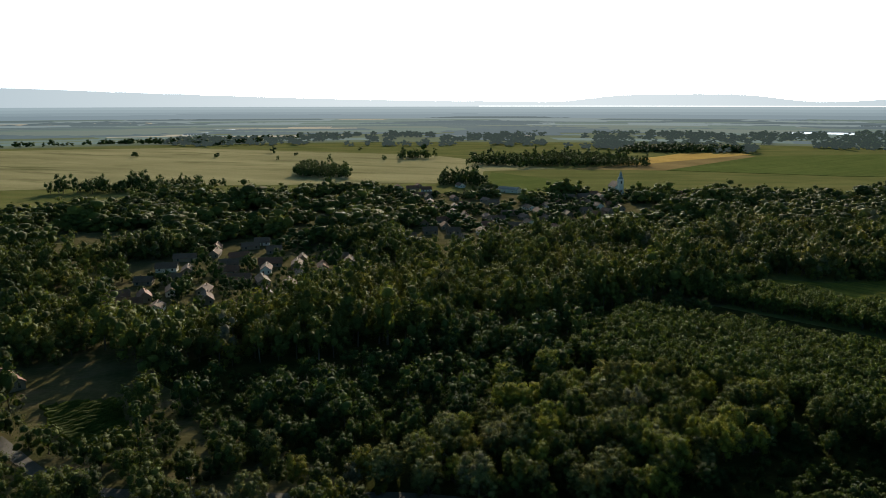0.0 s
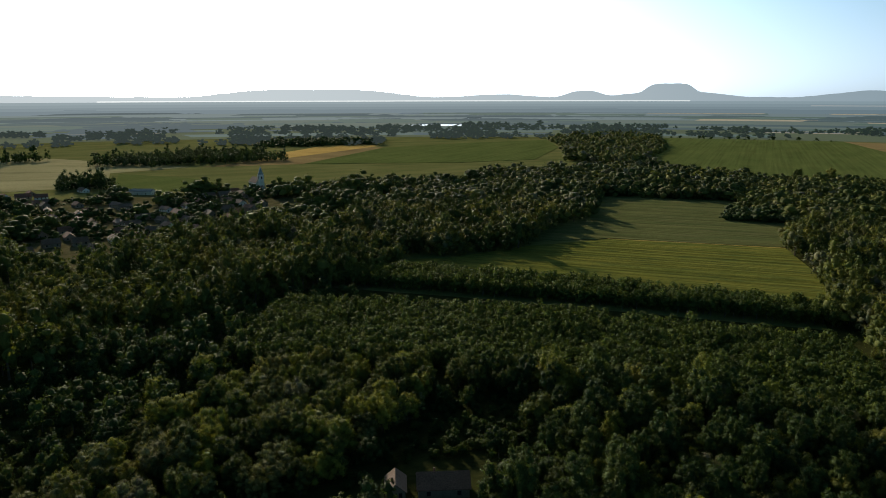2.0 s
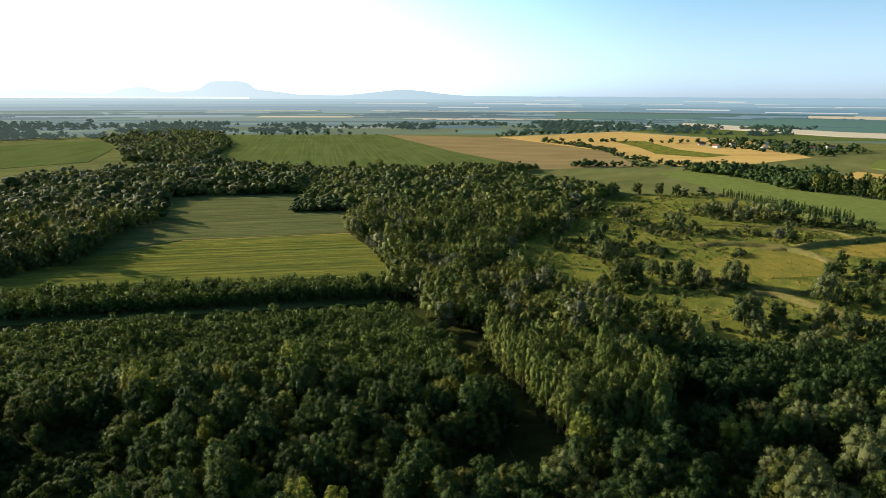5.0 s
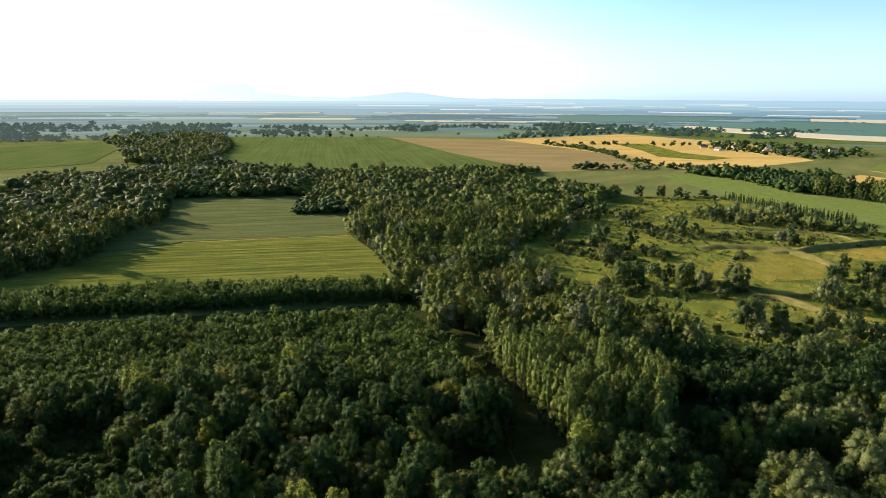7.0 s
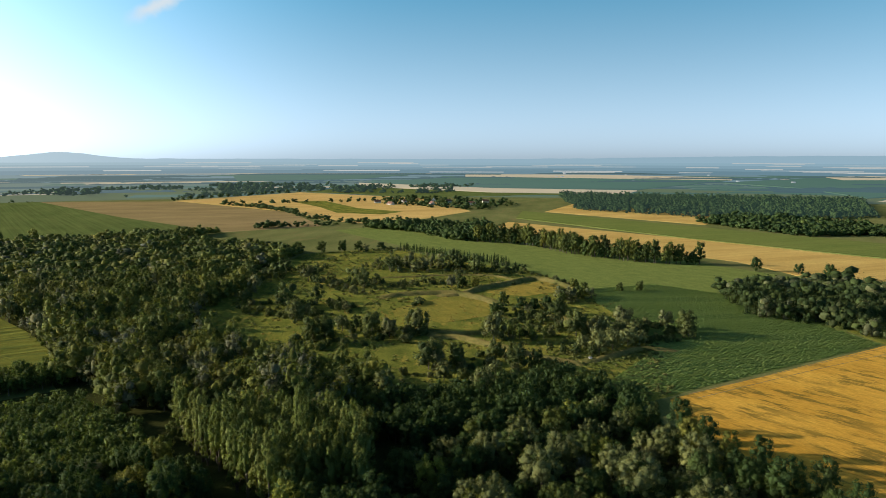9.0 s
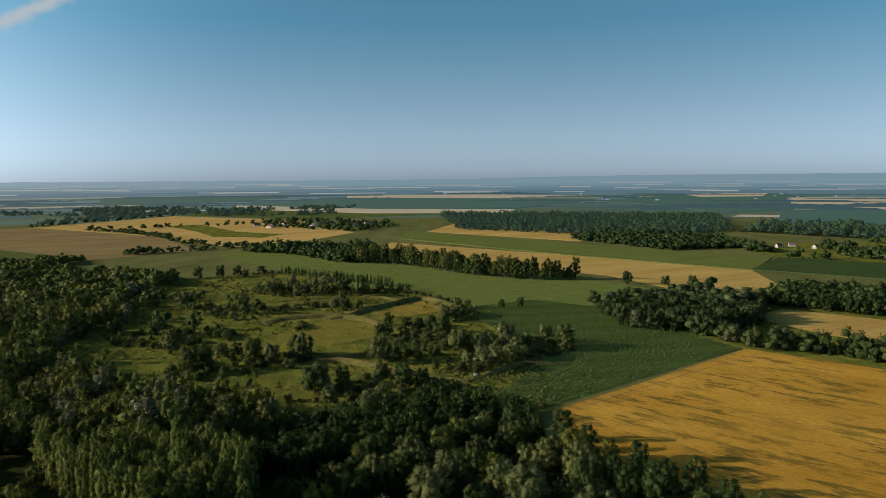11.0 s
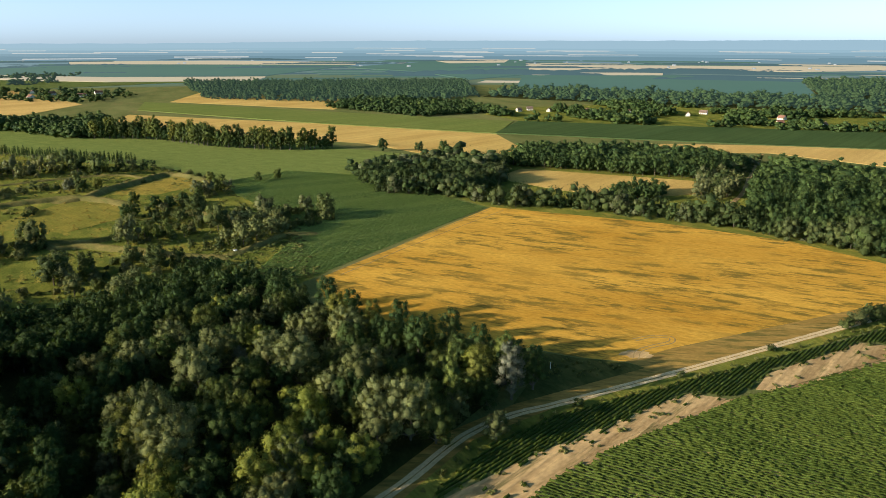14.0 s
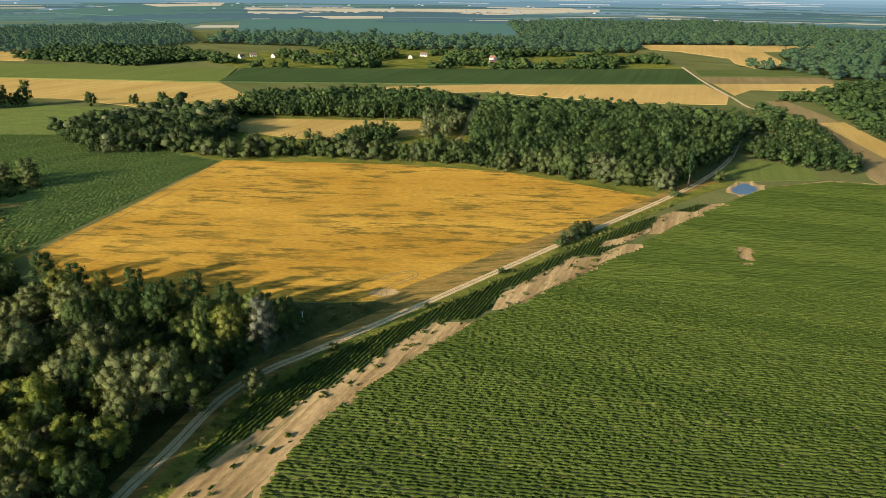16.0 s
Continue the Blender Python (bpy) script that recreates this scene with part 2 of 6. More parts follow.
# the wood's shade is put into this darker green
SHADE_GRASS = crop("grass_painted_shade", (0.055, 0.066, 0.022), (0.11, 0.115, 0.036), 15, 0, 7, 1.5, (0.16, 0.14, 0.045), relief=0.5)


def wheat(name):
    """Ripe wheat: lodged and weedy streaks that gather in some parts of the field, finer mottling over all of it."""
    n = Nodes(name)
    at = n.place(-125, (3.4, 1, 1))
    tone = n.mix(n.ramp(n.noise(n.place(-125, (3, 1, 1)), 0.03, 5.0), [(0.32, (0, 0, 0)), (0.68, (1, 1, 1))]), (0.50, 0.275, 0.042), (0.67, 0.40, 0.075))
    grain = n.noise(n.place(-125, (2.2, 1, 1)), 0.7, 5.0, 0.65)
    tone = n.mix(0.7, tone, n.ramp(grain, [(0.28, (0.62, 0.58, 0.5)), (0.72, (1.22, 1.22, 1.2))]), "MULTIPLY")
    streak = n.ramp(n.noise(at, 0.16, 7.0, 0.72), [(0.49, (0, 0, 0)), (0.58, (1, 1, 1))])
    zone = n.ramp(n.noise(n.place(-125, (1.6, 1, 1)), 0.022, 3.0), [(0.38, (0.08, 0.08, 0.08)), (0.52, (1, 1, 1))])
    c = n.mix(n.math("MULTIPLY", n.math("MULTIPLY", streak, zone), 0.9), tone, (0.17, 0.125, 0.03))
    faint = n.ramp(n.noise(at, 0.35, 5.0, 0.7), [(0.55, (0, 0, 0)), (0.7, (1, 1, 1))])
    c = n.mix(n.math("MULTIPLY", faint, 0.45), c, (0.24, 0.16, 0.035))
    return n.done(n.principled(c, 0.95, n.bump(n.math("SUBTRACT", grain, n.math("MULTIPLY", streak, 0.5)), 0.6, 0.3), spec=0.0))


WHEAT = wheat("ripe_wheat")
VERGE = crop("dry_verge_grass", (0.27, 0.175, 0.05), (0.40, 0.26, 0.08), -106, 0, 8, 4.0, (0.11, 0.105, 0.032), relief=0.3, worn_at=(0.48, 0.6), spot=4.0)
STUBBLE = crop("pale_stubble", (0.47, 0.315, 0.10), (0.60, 0.42, 0.145), -50, 3.0, 40, 3.0, rows=0.15, relief=0.1)
YELLOW = crop("straw_field", (0.50, 0.335, 0.115), (0.63, 0.43, 0.16), -50, 3.0, 60, 3.0, rows=0.12, relief=0.1)
BROWN = crop("bare_brown_field", (0.24, 0.18, 0.088), (0.33, 0.248, 0.12), -50, 3.0, 60, 2.0, rows=0.2, relief=0.1)
GREEN = crop("green_crop", (0.10, 0.135, 0.042), (0.135, 0.165, 0.055), -129, 2.2, 40, 2.0, rows=0.3)
GREEN_DARK = crop("dark_green_crop", (0.052, 0.088, 0.034), (0.070, 0.108, 0.040), -50, 2.5, 60, 2.0, rows=0.25)
GREEN_LIGHT = crop("light_green_crop", (0.14, 0.18, 0.048), (0.175, 0.205, 0.058), -50, 2.5, 50, 2.0, rows=0.2)
RAPE = crop("yellow_green_crop", (0.12, 0.142, 0.032), (0.205, 0.20, 0.045), -36, 2.4, 12, 4.0, (0.075, 0.10, 0.03), rows=0.3, relief=0.8, worn_at=(0.48, 0.62), spot=4.0)
GREY_GREEN = crop("sparse_green_crop", (0.09, 0.115, 0.045), (0.15, 0.16, 0.065), -36, 2.6, 14, 5.0, (0.16, 0.15, 0.075), rows=0.4, relief=0.4, spot=7.0)
BEAN = crop("low_green_crop", (0.138, 0.179, 0.049), (0.193, 0.232, 0.066), -129, 0, 9, 1.5, (0.118, 0.152, 0.044), relief=0.6, spot=3.0)
SAND = crop("bare_sandy_soil", (0.37, 0.25, 0.125), (0.62, 0.435, 0.225), -52, 1.3, 6, 5.0, (0.20, 0.165, 0.07), rows=0.45, relief=0.15, worn_at=(0.55, 0.63), spot=4.0)
DUST = plain("pale_dust", (0.62, 0.475, 0.275), 1.0, 1.5)
TARMAC = plain("grey_tarmac", (0.13, 0.125, 0.115), 0.85, 3.0)


def water(name, color, rough=0.06):
    n = Nodes(name)
    h = n.noise(n.place(), 0.8, 3.0)
    return n.done(n.principled(color, rough, n.bump(h, 0.05, 0.02), spec=0.6))


WATER = water("still_water", (0.03, 0.05, 0.07))
POND = water("muddy_pond_water", (0.07, 0.075, 0.11), 0.3)
PLASTER = plain("white_plaster", (0.66, 0.64, 0.58), 0.85, 2.0, 0.1)
PLASTER_WARM = plain("greyed_plaster", (0.22, 0.19, 0.145), 0.85, 2.0, 0.12)
TILES = plain("red_roof_tiles", (0.21, 0.11, 0.08), 0.85, 3.0, 0.35)
TILES_OLD = plain("weathered_roof_tiles", (0.17, 0.12, 0.095), 0.9, 3.0, 0.35)
SLATE = plain("grey_sheet_roof", (0.30, 0.31, 0.32), 0.6, 2.0, 0.2)
COPPER = plain("grey_green_spire", (0.20, 0.26, 0.26), 0.5, 2.0, 0.2)
GLASS = plain("dark_window", (0.03, 0.035, 0.04), 0.15, 1.0, 0.1)
TIMBER = plain("grey_timber", (0.20, 0.17, 0.13), 0.85, 8.0, 0.3)
WHITE = plain("white_paint", (0.8, 0.8, 0.78), 0.6, 3.0, 0.05)


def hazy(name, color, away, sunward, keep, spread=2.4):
    """The hazy distance: what little of its own colour is left, and the air's light painted on as emission, strongest
    towards the sun.
    """
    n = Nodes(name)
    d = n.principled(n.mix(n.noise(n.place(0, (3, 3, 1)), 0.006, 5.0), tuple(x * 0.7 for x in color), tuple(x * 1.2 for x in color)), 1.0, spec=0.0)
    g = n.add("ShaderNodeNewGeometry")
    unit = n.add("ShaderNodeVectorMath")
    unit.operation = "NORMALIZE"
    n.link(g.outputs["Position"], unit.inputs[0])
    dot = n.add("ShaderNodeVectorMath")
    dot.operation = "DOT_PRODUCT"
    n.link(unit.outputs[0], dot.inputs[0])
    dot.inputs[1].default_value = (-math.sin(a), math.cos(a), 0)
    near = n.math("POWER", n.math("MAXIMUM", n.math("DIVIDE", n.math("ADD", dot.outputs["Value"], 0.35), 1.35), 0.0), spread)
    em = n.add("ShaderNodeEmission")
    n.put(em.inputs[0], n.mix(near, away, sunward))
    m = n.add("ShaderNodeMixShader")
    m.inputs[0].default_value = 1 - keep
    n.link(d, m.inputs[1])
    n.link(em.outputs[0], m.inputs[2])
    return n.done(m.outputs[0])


# haze is painted into each far material as glow; the air itself is empty
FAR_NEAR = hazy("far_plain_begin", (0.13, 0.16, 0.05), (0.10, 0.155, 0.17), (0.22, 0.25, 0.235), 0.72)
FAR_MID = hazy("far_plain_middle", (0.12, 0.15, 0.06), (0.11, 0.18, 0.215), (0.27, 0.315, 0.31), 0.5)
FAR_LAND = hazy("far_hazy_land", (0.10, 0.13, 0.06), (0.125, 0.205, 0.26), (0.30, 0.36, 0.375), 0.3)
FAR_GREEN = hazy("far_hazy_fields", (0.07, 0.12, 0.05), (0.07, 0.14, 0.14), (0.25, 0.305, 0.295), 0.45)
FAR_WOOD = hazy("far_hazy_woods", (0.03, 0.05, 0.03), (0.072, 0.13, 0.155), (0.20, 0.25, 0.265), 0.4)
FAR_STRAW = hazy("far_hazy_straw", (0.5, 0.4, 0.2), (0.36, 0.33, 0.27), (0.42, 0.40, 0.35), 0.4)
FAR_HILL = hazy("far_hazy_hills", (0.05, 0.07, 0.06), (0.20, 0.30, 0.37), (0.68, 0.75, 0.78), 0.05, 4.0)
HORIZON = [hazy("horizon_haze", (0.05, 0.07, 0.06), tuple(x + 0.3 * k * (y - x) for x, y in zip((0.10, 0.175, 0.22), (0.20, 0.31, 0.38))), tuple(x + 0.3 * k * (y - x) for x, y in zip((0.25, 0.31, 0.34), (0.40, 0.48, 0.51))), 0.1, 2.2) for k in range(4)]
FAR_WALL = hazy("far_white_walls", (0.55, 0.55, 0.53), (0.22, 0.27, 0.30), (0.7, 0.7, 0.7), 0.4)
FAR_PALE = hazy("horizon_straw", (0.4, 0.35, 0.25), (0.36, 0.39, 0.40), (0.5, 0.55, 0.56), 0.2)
FAR_TREE = hazy("far_trees_haze_glow", (0.045, 0.075, 0.026), (0.034, 0.066, 0.064), (0.13, 0.165, 0.165), 0.74)
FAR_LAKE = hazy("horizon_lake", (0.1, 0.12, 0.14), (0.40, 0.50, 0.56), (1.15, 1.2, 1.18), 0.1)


# ---------------------------------------------------------------- building blocks
def inside(poly, pts):
    """Which of the points lie within the polygon."""
    x, y = pts[:, 0], pts[:, 1]
    res = np.zeros(len(pts), bool)
    for (x0, y0), (x1, y1) in zip(poly, poly[1:] + poly[:1]):
        if y0 != y1:
            res ^= ((y0 > y) != (y1 > y)) & (x < (x1 - x0) * (y - y0) / (y1 - y0) + x0)
    return res


def scatter(poly, spacing, seed, loose=0.8, without=()):
    """Points strewn over a polygon on a loosened grid, none in the polygons of without."""
    rng = np.random.default_rng(seed)
    p = np.array(poly, float)
    lo, hi = p.min(0), p.max(0)
    gx, gy = np.meshgrid(np.arange(lo[0], hi[0], spacing), np.arange(lo[1], hi[1], spacing))
    gx = gx + (np.arange(gx.shape[0]) % 2)[:, None] * spacing / 2
    pts = np.stack([gx.ravel(), gy.ravel()], 1)
    pts = pts + rng.uniform(-0.5, 0.5, pts.shape) * spacing * loose
    keep = inside(list(poly), pts)
    for w in without:
        keep &= ~inside(list(w), pts)
    return pts[keep]


def mesh_of(name, verts, tris=None, quads=None, mats=(), slots=None, tint=None, smooth=False, normals=None):
    """A mesh straight from arrays."""
    tris = np.zeros((0, 3), int) if tris is None else np.asarray(tris, int)
    quads = np.zeros((0, 4), int) if quads is None else np.asarray(quads, int)
    me = bpy.data.meshes.new(name)
    me.vertices.add(len(verts))
    me.vertices.foreach_set("co", np.asarray(verts, np.float32).ravel())
    loops = np.concatenate([tris.ravel(), quads.ravel()]).astype(np.int32)
    me.loops.add(len(loops))
    me.loops.foreach_set("vertex_index", loops)
    total = np.concatenate([np.full(len(tris), 3), np.full(len(quads), 4)]).astype(np.int32)
    me.polygons.add(len(total))
    me.polygons.foreach_set("loop_start", np.concatenate([[0], np.cumsum(total)[:-1]]).astype(np.int32))
    me.polygons.foreach_set("loop_total", total)
    for m in mats:
        me.materials.append(m)
    if slots is not None:
        me.polygons.foreach_set("material_index", np.asarray(slots, np.int32))
    if tint is not None:
        me.attributes.new("tint", "FLOAT", "POINT").data.foreach_set("value", np.asarray(tint, np.float32))
    if smooth:
        me.polygons.foreach_set("use_smooth", np.ones(len(total), bool) if smooth is True else np.arange(len(total)) < smooth)
    me.update(calc_edges=True)
    if normals is not None:
        me.attributes.new("custom_normal", "FLOAT_VECTOR", "POINT").data.foreach_set("vector", np.asarray(normals, np.float32).ravel())
        me.update()
    else:
        me.validate()
    return me


def part(name, bm, material, parent=None, label=""):
    me = bpy.data.meshes.new(name)
    bm.to_mesh(me)
    bm.free()
    me.materials.append(material)
    ob = new(name, me)
    ob.parent = parent
    if label:
        ob["label"] = label
    return ob


def ball(sub):
    bm = bmesh.new()
    bmesh.ops.create_icosphere(bm, subdivisions=sub, radius=1)
    v = np.array([x.co[:] for x in bm.verts])
    f = np.array([[y.index for y in x.verts] for x in bm.faces])
    bm.free()
    return v, f


BALL = ball(1)

# kind: height, crown radius, where the crown begins, number of masses, size of a spray of leaves, how pointed
KINDS = {
    "round": (12.5, 5.3, 0.05, 24, 0.32, 0.12),
    "tall": (19.0, 4.7, 0.05, 28, 0.32, 0.28),
    "poplar": (22.0, 3.3, 0.04, 40, 0.27, 0.4),
    "column": (20.0, 2.1, 0.05, 30, 0.25, 0.6),
    "willow": (13.0, 5.7, 0.04, 38, 0.24, 0.05),
    "stand": (9.0, 2.6, 0.10, 14, 0.28, 0.25),
    "bush": (3.4, 2.4, 0.0, 11, 0.24, 0.1),
}


def tree_shape(kind, lod, seed):
    """Crown and trunk of one tree as arrays: billows of foliage, sprays of leaves over them, a tapered trunk with limbs.
    lod 0 is the finest."""
    rng = np.random.default_rng(seed)
    high, wide, base, masses, spray, point = KINDS[kind]
    masses = [masses, max(8, int(masses * 0.62)), 7, 3 if kind == "bush" else 5][lod]
    sprays = [2900, 950, 300, 60][lod] * (1.25 if kind == "willow" else 0.7 if kind in ("stand", "bush") else 1.0)
    spray *= [0.8, 1.25, 1.65, 2.3][lod]
    bv, bf = BALL
    z0, z1 = base * high, high
    mid, half = (z0 + z1) / 2, (z1 - z0) / 2
    tallness = {"poplar": 1.35, "column": 1.7, "tall": 1.05, "willow": 0.85}.get(kind, 0.95)
    lean = rng.uniform(-0.12, 0.12, 2) * wide
    centres, radii = [(lean[0] * 0.3, lean[1] * 0.3, mid - 0.05 * half)], [(wide * 0.58, wide * 0.58, half * 0.72)]
    for i in range(masses):
        k = (i + 0.5) / masses
        h = -0.86 + 1.7 * k + rng.uniform(-0.08, 0.08)
        room = wide * math.sqrt(max(0.06, 1 - min(0.97, abs(h) * (0.55 if h < 0 else 1.0)) ** 2)) * (1 - point * max(0.0, (h + 0.3) / 1.3))
        t = i * 2.39996 + rng.uniform(-0.45, 0.45)
        off = room * rng.uniform(0.55, 0.86)
        r = wide * (1.5 / math.sqrt(masses)) * rng.uniform(0.7, 1.25) * (0.75 + 0.25 * room / wide)
        centres.append((off * math.cos(t) + lean[0] * (h + 0.5), off * math.sin(t) + lean[1] * (h + 0.5), mid + h * half * 0.9))
        radii.append((r, r, min(r * tallness, half * 0.6)))
    centres, radii = np.array(centres), np.array(radii)
    middle = np.array((0, 0, mid - 0.25 * half))

    def outward(p, d, share):
        """Which way foliage faces: out of its billow, and a little out of the whole crown."""
        o = (p - middle) / (wide, wide, half)
        o /= np.linalg.norm(o, axis=1)[:, None] + 1e-6
        n = d + share * o
        return n / np.linalg.norm(n, axis=1)[:, None]

    cv, cf, cn = [], [], []
    for i, (c, r) in enumerate(zip(centres, radii)):
        lump = 1 + rng.uniform(-0.25, 0.25, len(bv))[:, None]
        cv.append(bv * r * (0.62, 0.66, 0.6, 0.72)[lod] * lump + c)
        cf.append(bf + i * len(bv))
        cn.append(outward(cv[-1], bv + rng.normal(scale=0.2, size=bv.shape), 0.7))
    cv, cf, cn = np.concatenate(cv), np.concatenate(cf), np.concatenate(cn)
    n = int(sprays)
    pick = rng.integers(1, len(centres), n)
    d = rng.normal(size=(n, 3))
    d[:, 2] += 0.3
    d /= np.linalg.norm(d, axis=1)[:, None]
    p = centres[pick] + d * radii[pick] * (0.66 + 0.54 * rng.random(n))[:, None]
    nrm = d + rng.normal(scale=(0.45, 0.4, 0.32, 0.25)[lod], size=(n, 3))
    nrm /= np.linalg.norm(nrm, axis=1)[:, None]
    u = np.cross(nrm, rng.normal(size=(n, 3)))
    u /= np.linalg.norm(u, axis=1)[:, None]
    w = np.cross(nrm, u)
    s = spray * rng.uniform(0.5, 1.4, n)[:, None]
    wob = lambda: rng.uniform(0.6, 1.25, n)[:, None]
    q = np.stack([p - u * s * wob(), p - w * s * wob() * 1.1 + nrm * s * 0.3, p + u * s * wob()], 1).reshape(-1, 3)
    qn = np.repeat(outward(p, 0.5 * d + 0.5 * nrm, 0.8), 3, axis=0)
    qf = np.arange(n * 3).reshape(-1, 3)
    cf = np.concatenate([cf, len(cv) + qf])
    cv, cn = np.concatenate([cv, q]), np.concatenate([cn, qn])
    # trunk and limbs
    sides = [7, 5, 4, 3][lod]
    thick = 0.018 * high + 0.06
    tv, tf = [], []

    def limb(p0, p1, r0, r1):
        start = len(tv)
        p0, p1 = np.array(p0), np.array(p1)
        ax = (p1 - p0) / np.linalg.norm(p1 - p0)
        e1 = np.cross(ax, (0.3, 1.0, 0.2))
        e1 /= np.linalg.norm(e1)
        e2 = np.cross(ax, e1)
        for pp, r in ((p0, r0), ((p0 + p1) / 2 + e1 * r0 * 0.5, (r0 + r1) / 2), (p1, r1)):
            for k in range(sides):
                t = 2 * math.pi * k / sides
                tv.append(pp + (e1 * math.cos(t) + e2 * math.sin(t)) * r)
        for ring in range(2):
            for k in range(sides):
                a0, a1 = start + ring * sides + k, start + ring * sides + (k + 1) % sides
                tf.append((a0, a1, a1 + sides, a0 + sides))

    limb((0, 0, -0.2), (0, 0, z0 + (z1 - z0) * 0.6), thick, thick * 0.4)
    if lod == 0:
        for c in centres[1:7]:
            limb((0, 0, z0 + 0.12 * (c[2] - z0)), c, thick * 0.45, thick * 0.12)
    if lod == 3:
        low = np.array((0, 0, cv[:, 2].min() * 0.88 + 0.4))
        cv = cv * (1.3, 1.3, 0.88) - low
    tv = np.array(tv)
    tn = tv * (1, 1, 0) + (1e-3, 0, 0)
    return dict(cv=cv, cf=cf, cn=cn, tv=tv, tf=np.array(tf), tn=tn / np.linalg.norm(tn, axis=1)[:, None])


SHAPES = {}


def shape(kind, lod, seed):
    key = (kind, lod, seed)
    if key not in SHAPES:
        SHAPES[key] = tree_shape(kind, lod, seed * 17 + lod * 101 + len(kind) * 7)
    return SHAPES[key]


MASTERS = {}


def tree(name, kind, material, x, y, scale, turn, label, category, group, seed=0, tall=1.0):
    """One tree as a thing of its own: an empty at its foot with a trunk and a crown."""
    lod = 0 if math.hypot(x, y) < 300 and kind != "bush" else 1
    key = (name, kind, material.name, seed, lod)
    if key not in MASTERS:
        s = shape(kind, lod, seed)
        crown = mesh_of("crown", s["cv"], s["cf"], None, [material], normals=s["cn"])
        MASTERS[key] = (mesh_of("trunk", s["tv"], None, s["tf"], [BARK], smooth=True), crown)
    trunk, crown = MASTERS[key]
    root = new(name)
    root.matrix_world = pose(x, y, 0, 0, 0, turn) @ Matrix.Diagonal((scale, scale, scale * tall, 1))
    for n, me in (("trunk", trunk), ("crown", crown)):
        new(n, me).parent = root
    return tagged(root, label, category, group)


def wood(name, spots, mix, material, label, category="woodland", size=(0.8, 1.2), seed=0, lods=(270, 620), floor=0.0, vary=0.42):
    """A stretch of woodland too large to count: every tree of it real, joined into one mesh. mix: kinds and their shares."""
    rng = np.random.default_rng(seed + 5)
    verts, normals, tris, quads, slots_t, slots_q, tint, at = [], [], [], [], [], [], [], 0
    kinds = rng.choice(len(mix), len(spots), p=np.array([m[1] for m in mix]) / sum(m[1] for m in mix))
    far = np.hypot(spots[:, 0], spots[:, 1])
    lod = np.where(far < lods[0], 1, np.where(far < lods[1], 2, 3))
    which = rng.integers(0, 4, len(spots))
    grow, turn, shade = rng.uniform(*size, len(spots)), rng.uniform(0, 2 * math.pi, len(spots)), rng.uniform(0, 1, len(spots))
    grow = grow * np.array([1 + vary * noise.noise((x * 0.03, y * 0.03, seed)) for x, y in spots])
    # neighbours resemble one another a little
    shade = 0.55 * shade + 0.45 * (0.5 + 0.5 * np.sin(spots[:, 0] * 0.043 + seed) * np.cos(spots[:, 1] * 0.037))
    for k in range(len(mix)):
        for l in (1, 2, 3):
            for v in range(4):
                ids = np.nonzero((kinds == k) & (lod == l) & (which == v))[0]
                if not len(ids):
                    continue
                s = shape(mix[k][0], l, v)
                one = np.concatenate([s["cv"]] + ([s["tv"]] if l < 3 else []))
                faces = np.concatenate([s["cn"]] + ([s["tn"]] if l < 3 else []))
                c, sn = np.cos(turn[ids])[:, None], np.sin(turn[ids])[:, None]
                g = grow[ids][:, None]
                px = (one[None, :, 0] * c - one[None, :, 1] * sn) * g + spots[ids, 0][:, None]
                py = (one[None, :, 0] * sn + one[None, :, 1] * c) * g + spots[ids, 1][:, None]
                pz = one[None, :, 2] * g * rng.uniform(0.88, 1.14, len(ids))[:, None] + floor
                verts.append(np.stack([px, py, pz], 2).reshape(-1, 3))
                nx, ny = faces[None, :, 0] * c - faces[None, :, 1] * sn, faces[None, :, 0] * sn + faces[None, :, 1] * c
                normals.append(np.stack([nx, ny, np.broadcast_to(faces[None, :, 2], nx.shape)], 2).reshape(-1, 3))
                base = at + np.arange(len(ids))[:, None, None] * len(one)
                tris.append((s["cf"][None] + base).reshape(-1, 3))
                slots_t.append(np.zeros(len(tris[-1]), int))
                if l < 3:
                    quads.append((s["tf"][None] + len(s["cv"]) + base).reshape(-1, 4))
                    slots_q.append(np.ones(len(quads[-1]), int))
                tint.append(np.repeat(shade[ids], len(one)))
                at += len(ids) * len(one)
    me = mesh_of(name, np.concatenate(verts), np.concatenate(tris), np.concatenate(quads) if quads else None, [material, BARK], np.concatenate(slots_t + slots_q), np.concatenate(tint), normals=np.concatenate(normals))
    return tagged(new(name, me), label, category, kind="stuff")


def slab(name, poly, high, material, label, category="field", kind="structure", z=0.0):
    """A field or other flat area, as thick as its crop stands high."""
    bm = bmesh.new()
    top = [bm.verts.new((x, y, z + high)) for x, y in poly]
    low = [bm.verts.new((x, y, z - 0.3)) for x, y in poly]
    f = bm.faces.new(top)
    if f.normal.z < 0 or sum((b[0] - a[0]) * (b[1] + a[1]) for a, b in zip(poly, poly[1:] + poly[:1])) > 0:
        f.normal_flip()
    for i in range(len(poly)):
        j = (i + 1) % len(poly)
        bm.faces.new((low[i], low[j], top[j], top[i]))
    bmesh.ops.recalc_face_normals(bm, faces=bm.faces)
    bmesh.ops.triangulate(bm, faces=[x for x in bm.faces if len(x.verts) > 4])
    return tagged(part(name, bm, material), label, category, kind=kind)


